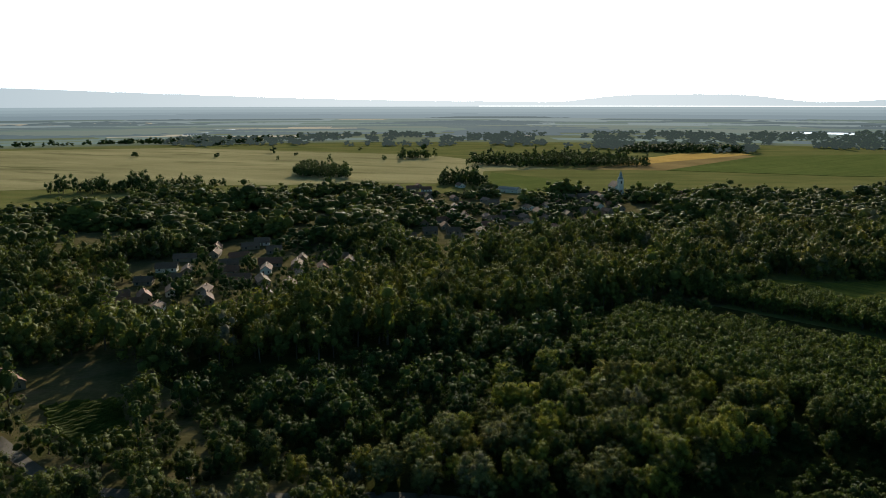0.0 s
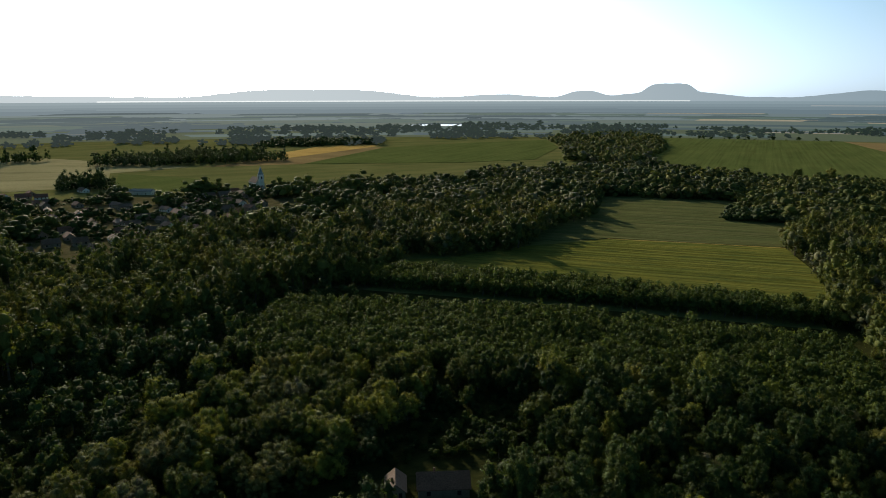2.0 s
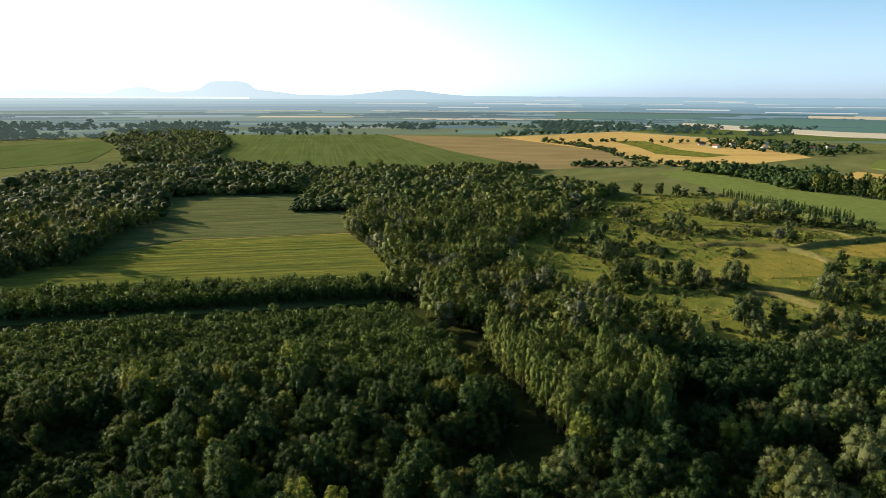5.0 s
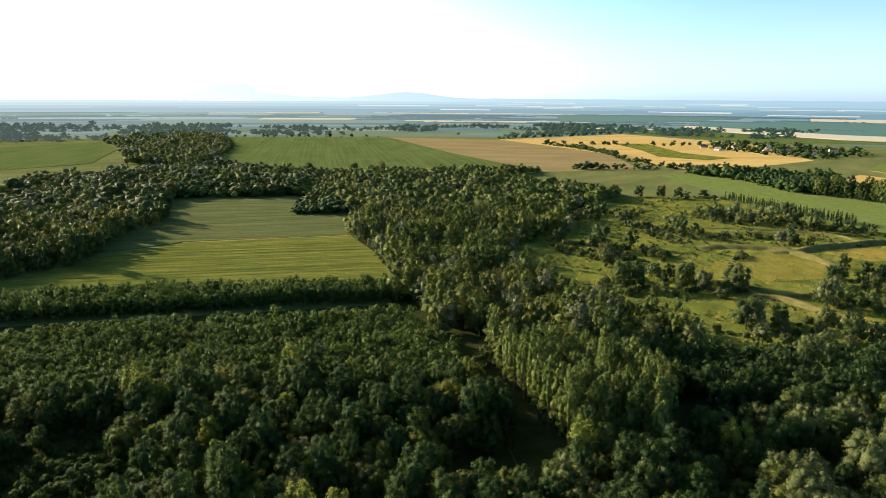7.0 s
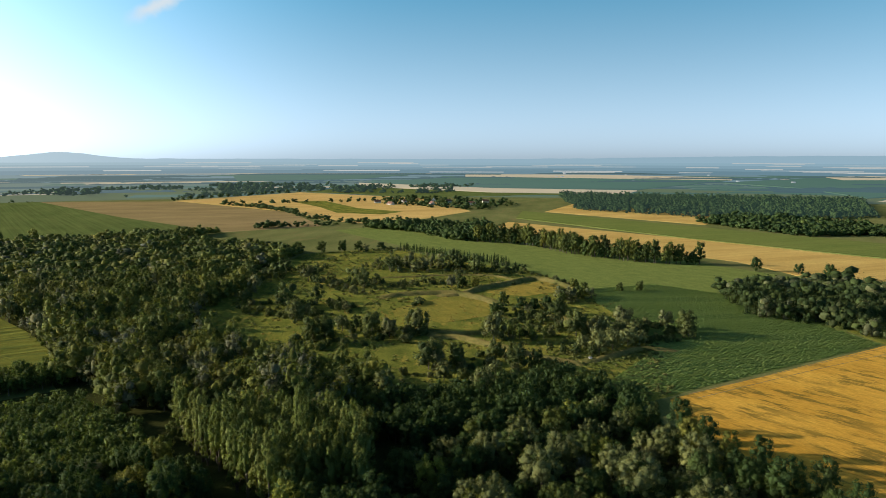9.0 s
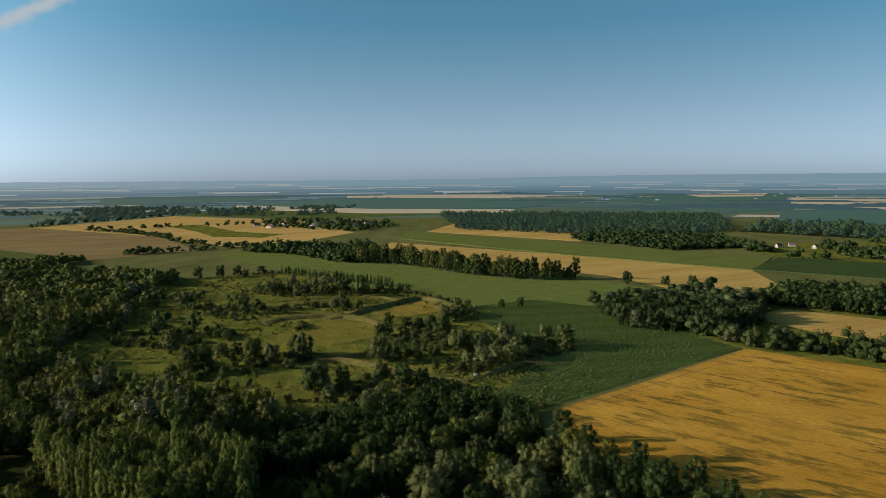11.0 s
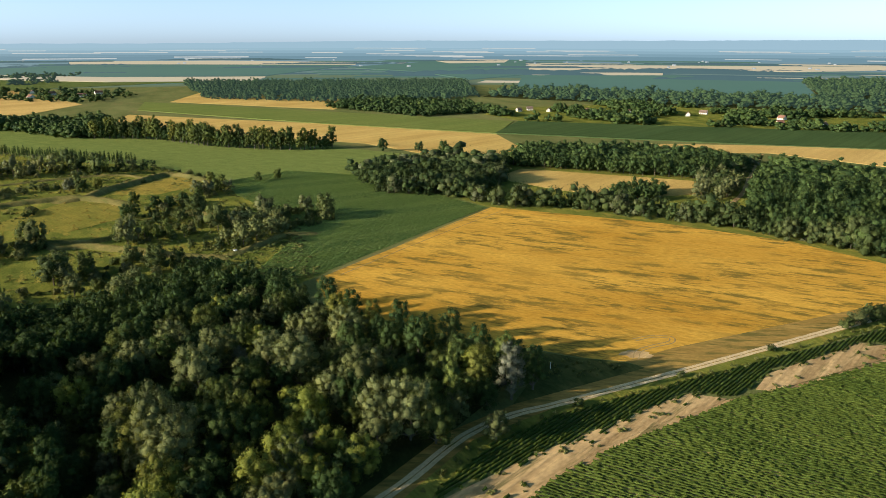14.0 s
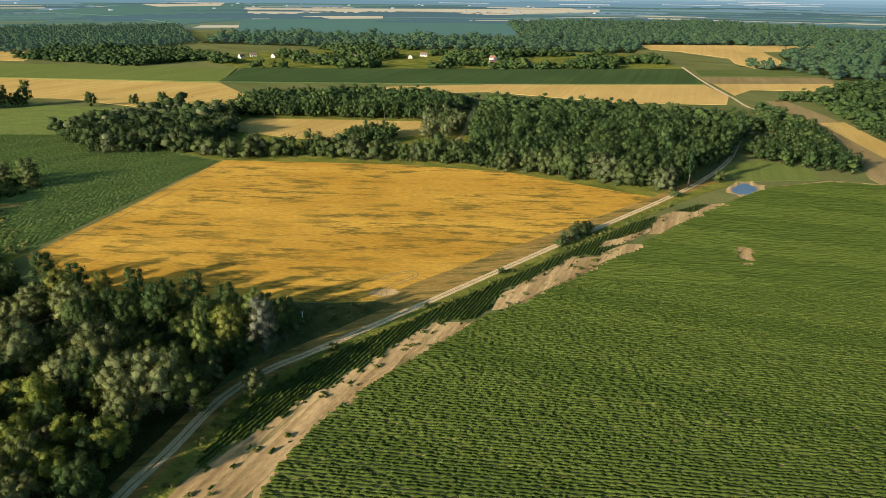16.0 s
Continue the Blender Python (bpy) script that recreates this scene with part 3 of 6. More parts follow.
def smooth_line(pts, step=3.0):
    """A flowing line through the points."""
    p = [np.array(q, float) for q in pts]
    p = [2 * p[0] - p[1]] + p + [2 * p[-1] - p[-2]]
    res = []
    for a, b, c, d in zip(p, p[1:], p[2:], p[3:]):
        n = max(2, int(np.linalg.norm(c - b) / step))
        for t in np.arange(n) / n:
            res.append(0.5 * (2 * b + (c - a) * t + (2 * a - 5 * b + 4 * c - d) * t * t + (3 * b - a - 3 * c + d) * t ** 3))
    return np.array(res + [p[-2]])


def ribbon(name, line, width, z, material, shift=0.0, ragged=0.0, seed=0):
    """A strip along a line, with a slightly raised crown and ragged edges."""
    rng = np.random.default_rng(seed)
    d = np.gradient(line, axis=0)
    d /= np.linalg.norm(d, axis=1)[:, None]
    nrm = np.stack([-d[:, 1], d[:, 0]], 1)
    n = len(line)
    l = line + nrm * (shift + width / 2 + rng.uniform(-ragged, ragged, n)[:, None])
    r = line + nrm * (shift - width / 2 + rng.uniform(-ragged, ragged, n)[:, None])
    m = line + nrm * shift
    v = np.concatenate([np.c_[l, np.full(n, z)], np.c_[m, np.full(n, z + 0.04)], np.c_[r, np.full(n, z)]])
    i = np.arange(n - 1)
    q = np.concatenate([np.stack([i + n, i + n + 1, i + 1, i], 1), np.stack([i + 2 * n, i + 2 * n + 1, i + n + 1, i + n], 1)])
    return new(name, mesh_of(name, v, None, q, [material], smooth=True))


def along(line, every, seed, spread=1.0):
    """Spots along a line of points."""
    rng = np.random.default_rng(seed)
    p = smooth_line(line, 1.0)
    gap = np.concatenate([[0], np.cumsum(np.linalg.norm(np.diff(p, axis=0), axis=1))])
    at = np.arange(every / 2, gap[-1], every)
    return np.stack([np.interp(at, gap, p[:, 0]), np.interp(at, gap, p[:, 1])], 1) + rng.uniform(-spread, spread, (len(at), 2))


def clear_of(spots, homes, gap=10.0, before=24.0):
    """Leaves out what stands close to a house or just before it, as seen from the south."""
    keep = np.ones(len(spots), bool)
    for hx, hy in homes:
        d = spots - np.array((hx, hy))
        way = -np.array((hx, hy)) / math.hypot(hx, hy)
        ahead, aside = d @ way, np.abs(d @ np.array((-way[1], way[0])))
        keep &= ~((np.hypot(d[:, 0], d[:, 1]) < gap) | ((ahead > 0) & (ahead < before) & (aside < 7)))
    return spots[keep]


STREETS = [([(-269, 435), (-240, 486), (-165, 474), (-141, 423), (-149, 355), (-191, 310), (-228, 306), (-253, 333)], 21), ([(-155, 567), (-126, 630), (-77, 652), (-50, 754), (35, 865), (43, 763), (12, 644), (-55, 528), (-124, 498)], 26), ([(-228, 760), (-206, 860), (-110, 773), (-79, 670), (-123, 637)], 33)]
WHITE_HOMES = [(-27, 773), (-134, 518), (-84, 549), (-79, 610), (-130, 679), (92, 825), (-157, 855), (-190, 397), (-223, 820), (-187, 807), (50, 800), (-464, 695), (-217, 340)]
HOMES = list(WHITE_HOMES)
for k, (outline, apart) in enumerate(STREETS):
    for x, y in scatter(outline, apart, 300 + k, 0.7):
        if all(math.hypot(x - u, y - v) > 14 for u, v in HOMES):
            HOMES.append((round(float(x), 1), round(float(y), 1)))
FARMS = [(1081, -322), (1071, -366), (1020, -470), (996, -576), (851, -600), (821, -640), (975, -540), (905, -640), (1050, -420), (1100, -345)]
HAMLET = [(1491, 610), (1520, 560), (1475, 480), (1500, 400), (1560, 470), (1610, 520), (1440, 560), (1580, 390)]
CHURCH = (22, 832)

# ---------------------------------------------------------------- ground and fields
def disc(name, r0, r1, z0, z1, steps, material):
    a = np.linspace(0, 2 * math.pi, steps, endpoint=False)
    ring = lambda r, z: np.stack([r * np.cos(a), r * np.sin(a), np.full(steps, z)], 1)
    i = np.arange(steps)
    j = (i + 1) % steps
    v = np.concatenate([ring(r0, z0), ring(r1, z1)])
    return new(name, mesh_of(name, v, None, np.stack([i, i + steps, j + steps, j], 1), [material]))


bm = bmesh.new()
bmesh.ops.create_circle(bm, cap_ends=True, segments=96, radius=4900)
bm.faces.ensure_lookup_table()
if bm.faces[0].normal.z < 0:
    bm.faces[0].normal_flip()
ground = tagged(part("ground", bm, OPEN_GRASS), "flat green grassland reaching to the hazy horizon", "ground", kind="structure")

def blob(x, y, rx, ry, turn, seed, n=16):
    """An irregular rounded outline."""
    rng = np.random.default_rng(seed)
    k = 1 + rng.uniform(-0.22, 0.22, n)
    c, s = math.cos(radians(turn)), math.sin(radians(turn))
    res = []
    for i in range(n):
        u, v = rx * k[i] * math.cos(2 * math.pi * i / n), ry * k[i] * math.sin(2 * math.pi * i / n)
        res.append((x + u * c - v * s, y + u * s + v * c))
    return res


WHEAT_FIELD = [(311, -3), (440, -115), (381, -201), (332, -248), (251, -282), (212, -118), (206, -100), (211, -88), (222, -72), (238, -48), (258, -24), (284, -6)]
slab("wheat_field", WHEAT_FIELD, 0.1, WHEAT, "golden ripe wheat field with darker lodged streaks")
SANDS = [[(137, -17), (146, -33), (157, -53), (167, -76), (178, -100), (181, -109), (176, -118), (171, -109), (167, -95), (159, -76), (147, -55), (132, -37), (128, -31), (126, -19), (133, -7)],
         [(180, -130), (189, -140), (194, -154), (201, -175), (206, -186), (200, -196), (204, -203), (206, -217), (202, -223), (197, -208), (196, -197), (189, -174), (184, -155), (178, -135)]] + [[(211, -235), (227, -256), (230, -270), (224, -279), (229, -297), (227, -304), (223, -300), (222, -284), (217, -269), (214, -254), (209, -240)],
         [(209, -204), (213, -211), (213, -220), (215, -232), (218, -243), (214, -240), (210, -228), (207, -215)]]
for outline, says in zip(SANDS, ("bare sandy soil strip beside the crop rows", "bare sandy soil patch along the farm track", "long bare sandy patch at the field's edge", "thin broken patch of bare sand")):
    slab("sandy_strip", outline, 0.12, SAND, says, "bare soil")
slab("pond_shore", blob(240, -338, 16, 9, 118, 4), 0.13, SAND, "sandy shore round the pond", "bare soil")
slab("sandy_patch", blob(172.5, -248.5, 9.5, 1.9, 144, 3), 0.12, SAND, "small pale bare patch within the green crop", "bare soil")
slab("gateway_patch", blob(210.5, -106, 5.5, 3.0, 70, 1), 0.14, SAND, "worn sandy gateway at the wheat field's corner", "bare soil")
slab("pond", blob(240, -336, 13.5, 6.0, 118, 2), 0.16, POND, "small shallow blue pond at the field's end", "pond", "structure")
slab("lawn", [(283, -366), (282, -405), (250, -414), (232, -390), (253, -347)], 0.12, GREEN_LIGHT, "bright green grass patch beside the pond", "grass")
slab("stubble_field", [(540, -142), (578, -176), (498, -293), (455, -268), (450, -212), (485, -176)], 0.2, STUBBLE, "pale stubble field between two woods")
slab("stubble_field", [(960, -16), (812, -216), (655, -210), (599, -162), (660, -118), (757, -63), (842, 66), (1000, 236), (1120, 240)], 0.2, STUBBLE, "wide pale stubble field behind a row of trees")
slab("green_field", [(1350, 262), (1132, -21), (943, -274), (816, -218), (961, -16), (1190, 242)], 0.6, GREEN_LIGHT, "long light green crop field")
slab("dark_field", [(818, -216), (940, -280), (682, -790), (561, -687), (671, -466)], 0.9, GREEN_DARK, "dark green crop field before the farmsteads")
slab("straw_field", [(704, -352), (670, -464), (560, -684), (481, -627), (447, -581), (500, -500), (622, -432), (640, -360)], 0.3, YELLOW, "yellow straw strip behind the plantation")
slab("brown_field", [(614, -740), (538, -882), (499, -835), (563, -700)], 0.1, BROWN, "ploughed reddish brown field", "field")
slab("green_field", [(676, -803), (595, -940), (547, -890), (617, -746)], 0.2, GREEN, "narrow green strip by a farm lane")
slab("straw_field", [(557, -698), (495, -831), (465, -803), (468, -746), (505, -693), (484, -640)], 0.25, YELLOW, "narrow yellow straw strip by a farm lane")
slab("stubble_field", [(444, -634), (435, -652), (366, -606), (269, -524), (160, -420), (190, -400), (219, -418), (277, -492), (351, -559)], 0.15, BROWN, "greyish brown harvested strip beside young wood")
slab("tan_field", [(346, -566), (338, -588), (269, -528), (190, -455), (198, -440)], 0.2, STUBBLE, "narrow pale tan strip beside the harvested field", "field")
slab("straw_field", [(1036, -1067), (858, -1415), (796, -1324), (823, -1145), (669, -993), (649, -891), (709, -927), (768, -988), (893, -1015), (948, -1005)], 0.3, YELLOW, "far yellow straw field between woods")
slab("straw_field", [(788, -1373), (782, -1500), (736, -1400), (753, -1331)], 0.3, YELLOW, "far yellow straw field between woods")
slab("brown_field", [(1159, -50), (1348, 220), (1599, 199), (1379, -120)], 0.3, STUBBLE, "distant tan harvested field")
slab("bean_field", [(690, 250), (767, 279), (914, 437), (1000, 395), (985, 216), (837, 66), (725, -40), (662, -112), (500, -108), (462, -99), (441, -113), (319, -5), (315, 27), (380, 8), (429, 10), (504, 45), (600, 105)], 0.11, BEAN, "broad green crop field with faint tracks")
slab("meadow", [(395, 286), (470, 330), (600, 345), (680, 360), (760, 290), (690, 220), (640, 120), (540, 40), (424, -20), (352, 33), (315, 30), (290, 80), (300, 140), (333, 237)], 0.15, MEADOW, "rough green meadow with bushes and earth banks", "meadow")
slab("dry_meadow", [(449, 172), (508, 149), (498, 122), (451, 104), (418, 128), (428, 165)], 0.24, DRY_GREEN, "yellowish grass behind a bank", "meadow")
slab("dry_meadow", [(523, 128), (560, 118), (590, 95), (575, 80), (545, 77), (518, 98)], 0.22, DRY, "dry yellow grass within the meadow", "meadow")
slab("yellow_crop_field", [(128, 432), (187, 452), (252, 459), (347, 397), (318, 340), (286, 292), (262, 272), (115, 388), (20, 440)], 0.9, RAPE, "yellow-green crop field in long streaks")
slab("sparse_crop_field", [(187, 470), (354, 672), (455, 592), (430, 530), (412, 461), (350, 401), (254, 463)], 0.5, GREY_GREEN, "sparse grey-green crop crossed by long shadows")
slab("field_margin", [(250, 460), (254, 466), (352, 403), (347, 396)], 0.3, STUBBLE, "narrow dry margin between two crops", "field margin")
slab("big_green_field", [(986, 1572), (1280, 1323), (998, 865), (844, 568), (592, 741), (536, 930)], 0.7, GREEN, "very large even green crop field")
slab("brown_field", [(1282, 1321), (1400, 1060), (1180, 648), (966, 483), (846, 567), (1000, 865)], 0.15, BROWN, "large bare reddish brown field")
slab("straw_field", [(1412, 1075), (1876, 1004), (1712, 591), (1320, 353), (1073, 391), (1020, 430), (1062, 533), (1190, 648)], 0.3, YELLOW, "golden harvested fields near the hamlet")
slab("weedy_strip", [(1478, 811), (1520, 750), (1324, 582), (1266, 467), (1193, 482), (1205, 573), (1330, 668)], 0.5, MEADOW, "green weedy strip within the golden fields", "field")
slab("green_field", [(481, 1526), (688, 1571), (617, 1344), (462, 1096), (337, 1078), (101, 1123), (285, 1431)], 0.5, GREEN, "green crop field near the marsh")
slab("brown_field", [(-46, 1113), (270, 1474), (284, 1440), (98, 1123)], 0.12, BROWN, "narrow brown ploughed strip")
slab("green_field", [(-147, 1048), (-39, 952), (-34, 859), (-95, 819), (-133, 900)], 0.1, GREEN, "small green field behind the village")
slab("grass_field", [(-1300, 1250), (-892, 1471), (-308, 1359), (-60, 1120), (-160, 1060), (-140, 900), (-229, 881), (-514, 792), (-700, 700), (-1100, 800)], 0.2, GRASSLAND, "wide pale green pasture beyond the village", "pasture")
slab("marsh_lake", [(536, 2380), (600, 2440), (647, 2450), (748, 2393), (800, 2560), (684, 2590), (579, 2556)], 0.5, WATER, "shining marsh lake far off", "lake")
slab("marsh_lake", [(928, 2890), (1042, 3084), (1147, 3381), (1080, 3400), (960, 3100)], 0.5, WATER, "narrow shining marsh lake near the horizon", "lake")
slab("marsh_lake", [(872, 4052), (1061, 4178), (1130, 4440), (1002, 4450)], 0.5, WATER, "thin shining lake before the horizon", "lake")
slab("marsh_lake", [(-1207, 2004), (-1165, 2076), (-1243, 2223), (-1264, 2105)], 0.5, WATER, "thin strip of marsh water", "lake")
slab("marsh_lake", [(-1273, 2305), (-1239, 2398), (-1287, 2492), (-1342, 2439)], 0.5, WATER, "thin strip of marsh water", "lake")
slab("tan_field", [(38, 1183), (288, 1492), (231, 1629), (107, 1400), (21, 1261)], 0.25, STUBBLE, "narrow tan harvested strips behind the church", "field")
slab("wood_floor", [(60, 250), (95, 330), (232, 232), (330, 370), (420, 470), (460, 600), (750, 670), (700, 440), (610, 330), (470, 260), (335, 240), (300, 140), (290, 80), (315, 27), (276, -4), (226, -50), (188, -50), (140, -5), (60, 60), (20, 120), (-60, 170), (-160, 230), (-120, 330), (-10, 300)], 0.08, FLOOR_AND_SHADE, "dark shaded woodland floor", "ground")
slab("garden_ground", [(-480, 700), (-250, 780), (-100, 800), (150, 830), (250, 810), (150, 700), (60, 520), (-20, 460), (20, 440), (90, 400), (-10, 300), (-120, 330), (-160, 230), (-60, 170), (20, 120), (-60, 90), (-230, 130), (-330, 240), (-520, 400)], 0.06, GARDEN, "rough grass and soil of gardens and orchards", "ground")
slab("soy_field", [(236, -355), (228, -310), (214, -258), (196, -200), (178, -135), (172, -96), (152, -60), (130, -34), (100, -20), (20, -60), (-40, -160), (20, -420), (190, -430), (228, -395)], 0.08, SAND, "sandy soil under the green crop rows", "field")
# darkened grass where the wood's shade falls, painted in as colour
slab("wood_edge_grass", [(176, -50), (196, -64), (238, -24), (276, 2), (284, 4), (258, -22), (238, -46), (222, -70), (211, -86), (206, -98), (200, -106), (190, -74)], 0.1, SHADE_GRASS, "grass beside the wood with shade put into its colour", "grass")
slab("rough_margin", [(290, 18), (330, 60), (440, 40), (470, 20), (430, -12), (380, -16), (321, -8)], 0.07, MEADOW, "rough weedy margin between crop and meadow", "grass")
slab("hedge_grass", [(441, -113), (480, -96), (514, -128), (607, -158), (690, -204), (640, -362), (548, -386), (440, -472), (352, -494), (258, -303), (249, -282), (332, -246), (381, -199)], 0.05, MEADOW, "weedy grass along hedge and woods", "grass")
# a dark sheet laid in place of the shade between the plantations
slab("painted_shade_lane", [(-60, 280), (18, 346), (94, 322), (150, 290), (232, 228), (250, 244), (102, 347), (40, 385), (-10, 360)], 0.09, FLOOR_AND_SHADE, "strip between two plantations, painted dark for its shade", "ground")
slab("garden_bed", [(146, 112), (150, 110), (143, 100), (140, 103)], 0.15, BROWN, "bare garden bed in a clearing", "garden bed")
slab("garden_bed", [(138, 116), (142, 114), (136, 106), (133, 109)], 0.12, GREY_GREEN, "sparse planted garden bed in a clearing", "garden bed")
slab("track_verge", [(146, -8), (172, -34), (184, -56), (190, -74), (200, -104), (206, -100), (213, -120), (232, -196), (252, -278), (268, -328), (258, -337), (244, -282), (219, -196), (192, -108), (180, -67), (167, -40), (137, -11)], 0.12, VERGE, "dry brownish grass between wheat and farm track", "grass")
slab("track_verge", [(137, -11), (167, -40), (180, -67), (192, -108), (219, -196), (244, -282), (258, -337), (252, -345), (238, -282), (214, -196), (186, -108), (174, -62), (160, -40), (132, -14)], 0.122, MEADOW, "grassy verge along the farm track", "grass")

slab("forest_floor", [(1190, -545), (1389, -340), (1640, -470), (1251, -966), (1856, -1352), (1700, -2000), (700, -1900), (360, -1300), (470, -870), (690, -900), (640, -960), (790, -1140), (835, -1375), (1035, -1080), (900, -920)], 0.07, FLOOR_AND_SHADE, "dark floor of the distant forest", "ground")
slab("orchard_grass", [(1150, -330), (1183, -541), (881, -913), (690, -800), (690, -780), (764, -610), (945, -285), (1050, -260)], 0.09, MEADOW, "rough green grass round the farmsteads", "grass")
# the far_ fields carry painted haze glow in their FAR_ materials
slab("far_green_field", [(2560, -780), (2272, -1157), (1856, -1352), (1260, -966), (1640, -480)], 0.8, FAR_GREEN, "far dark green field below the hills")
slab("far_field", [(2471, -778), (2403, -1223), (2231, -1136), (2298, -724)], 1.9, FAR_STRAW, "far hazy straw strip", "backdrop")
slab("far_field", [(3351, -1040), (2828, -2625), (2573, -2390), (2422, -1784), (2673, -830)], 2.2, FAR_STRAW, "far hazy straw strip", "backdrop")
slab("far_field", [(3413, 2933), (3917, 2215), (4222, 1556), (4278, 1395), (4173, 1683), (3657, 2383), (3421, 2923)], 2.6, FAR_STRAW, "long far hazy straw field", "backdrop")
slab("far_field", [(3546, 2311), (4173, 1683), (4268, 1428), (3059, 1341), (2604, 1673)], 2.2, FAR_GREEN, "far hazy green field", "backdrop")
slab("far_field", [(2659, 1166), (3618, 970), (3427, -245), (2353, 100), (2286, 538)], 2.2, FAR_GREEN, "far wide hazy green field", "backdrop")
slab("far_field", [(4070, 1125), (4242, 404), (3816, -299), (3427, -245), (3558, 338), (3607, 997)], 2.6, FAR_STRAW, "far pale straw strip", "backdrop")
slab("far_field", [(2602, 1141), (2286, 538), (2273, 97), (2052, 117), (2031, 478), (2306, 1012)], 2.4, FAR_STRAW, "far golden straw strip before green fields", "backdrop")
slab("far_field", [(3100, -179), (4402, -932), (4304, -1314), (2333, -716), (2038, -461), (2618, -402)], 2.0, FAR_GREEN, "far hazy green field beside plantations", "backdrop")
slab("far_field", [(4100, -736), (4396, -960), (4331, -1220), (3732, -1029), (3612, -720)], 2.8, FAR_STRAW, "far pale straw field", "backdrop")
slab("green_field", [(1900, 1000), (2300, 1020), (2030, 480), (2050, 110), (1960, 60), (1960, 330), (1730, 590)], 0.7, GREEN, "wide far green field beyond the hamlet")


def bank(name, line, wide, high, label, seed):
    """A low rounded earth bank overgrown with dry grass."""
    rng = np.random.default_rng(seed)
    p = smooth_line(line, 2.5)
    d = np.gradient(p, axis=0)
    d /= np.linalg.norm(d, axis=1)[:, None]
    nrm = np.stack([-d[:, 1], d[:, 0]], 1)
    n = len(p)
    swell = np.sin(np.linspace(0, math.pi, n)) ** 0.4 * rng.uniform(0.8, 1.15, n)
    rows = [np.c_[p + nrm * wide * f * rng.uniform(0.85, 1.15, n)[:, None], high * z * swell + (0.1 if z else -0.1)] for f, z in ((-0.5, 0), (-0.3, 0.55), (-0.1, 1), (0.12, 0.95), (0.32, 0.5), (0.5, 0))]
    i = np.arange(n - 1)
    q = np.concatenate([np.stack([i + k * n, i + k * n + 1, i + (k + 1) * n + 1, i + (k + 1) * n], 1) for k in range(5)])
    return tagged(new(name, mesh_of(name, np.concatenate(rows), None, q, [BANK], smooth=True)), label, "earth bank", kind="structure")


bank("earth_bank", [(478, 196), (494, 188), (505, 171), (511, 149), (497, 122), (479, 105)], 12, 2.6, "long grassy earth bank across the meadow", 1)
bank("earth_bank", [(400, 150), (396, 127), (396, 105), (431, 92), (452, 80), (462, 66)], 7, 1.7, "pale dry earth bank in the meadow", 2)
bank("earth_bank", [(398, 138), (384, 122), (385, 110), (370, 80), (358, 58), (352, 36)], 9, 2.0, "low dry bank in front of bushes", 3)
bank("earth_bank", [(462, 82), (454, 71), (443, 56), (437, 46), (420, 30)], 9, 2.6, "dry earth bank between clumps of bushes", 4)
bank("earth_bank", [(355, 40), (363, 32), (378, 21), (391, 10), (391, -8)], 8, 1.8, "bare earth bank at the crop's edge", 5)
bank("earth_bank", [(500, 160), (510, 145), (539, 135), (564, 121), (593, 106), (585, 88), (558, 65)], 11, 3.0, "long dry bank round the yellow grass", 6)
bank("earth_bank", [(560, 230), (590, 180), (600, 140), (570, 104)], 6, 1.2, "low dry bank across the meadow", 7)

TRACK = [(120, 8), (142, -10), (151, -20), (169, -38), (178, -54), (182, -69), (194, -109), (221, -196), (246, -280), (263, -329), (290, -386), (330, -450), (358, -508), (412, -577), (430, -588), (481, -630)]
line = smooth_line(TRACK)
track = tagged(new("farm_track"), "pale two-rutted dirt farm track", "track", kind="structure")
for side in (-0.85, 0.85):
    ribbon("rut", line, 1.35, 0.16, DUST, side, 0.12, 3 + int(side)).parent = track
lane = tagged(ribbon("village_lane", smooth_line([(-175, 175), (-148, 160), (-136, 156), (-120, 154), (-76, 161), (-40, 168), (0, 166), (30, 158)]), 4.2, 0.14, TARMAC), "grey village lane between gardens", "road", kind="structure")
tagged(ribbon("field_lane", smooth_line([(481, -628), (520, -658), (561, -691), (610, -731), (704, -812)], 12), 3.6, 0.5, DUST), "straight pale field lane", "road", kind="structure")

loops = tagged(new("tyre_tracks"), "dark tyre tracks turning in the wheat by the gateway", "tracks", kind="structure")
for side in (-0.9, 0.9):
    ribbon("rut", smooth_line([(207, -104), (213, -108), (216, -115), (218, -122), (222, -124), (224, -118), (222, -110)], 1.0), 0.55, 0.12, BROWN, side, 0.08, 8).parent = loops
for k, path in enumerate(([(320, -10), (380, -64), (436, -114)], [(316, -14), (376, -68), (430, -120)])):
    tagged(ribbon("tramline", smooth_line(path), 0.6, 0.115, BROWN, 0.0, 0.15, 40 + k), "faint worn tramline along the wheat's edge", "tracks", kind="structure")
tagged(ribbon("sandy_lane", smooth_line([(617, -420), (512, -341), (450, -295), (420, -268)], 6.0), 3.0, 0.3, SAND, 0.0, 0.5, 50), "narrow sandy lane between two woods", "track", kind="structure")


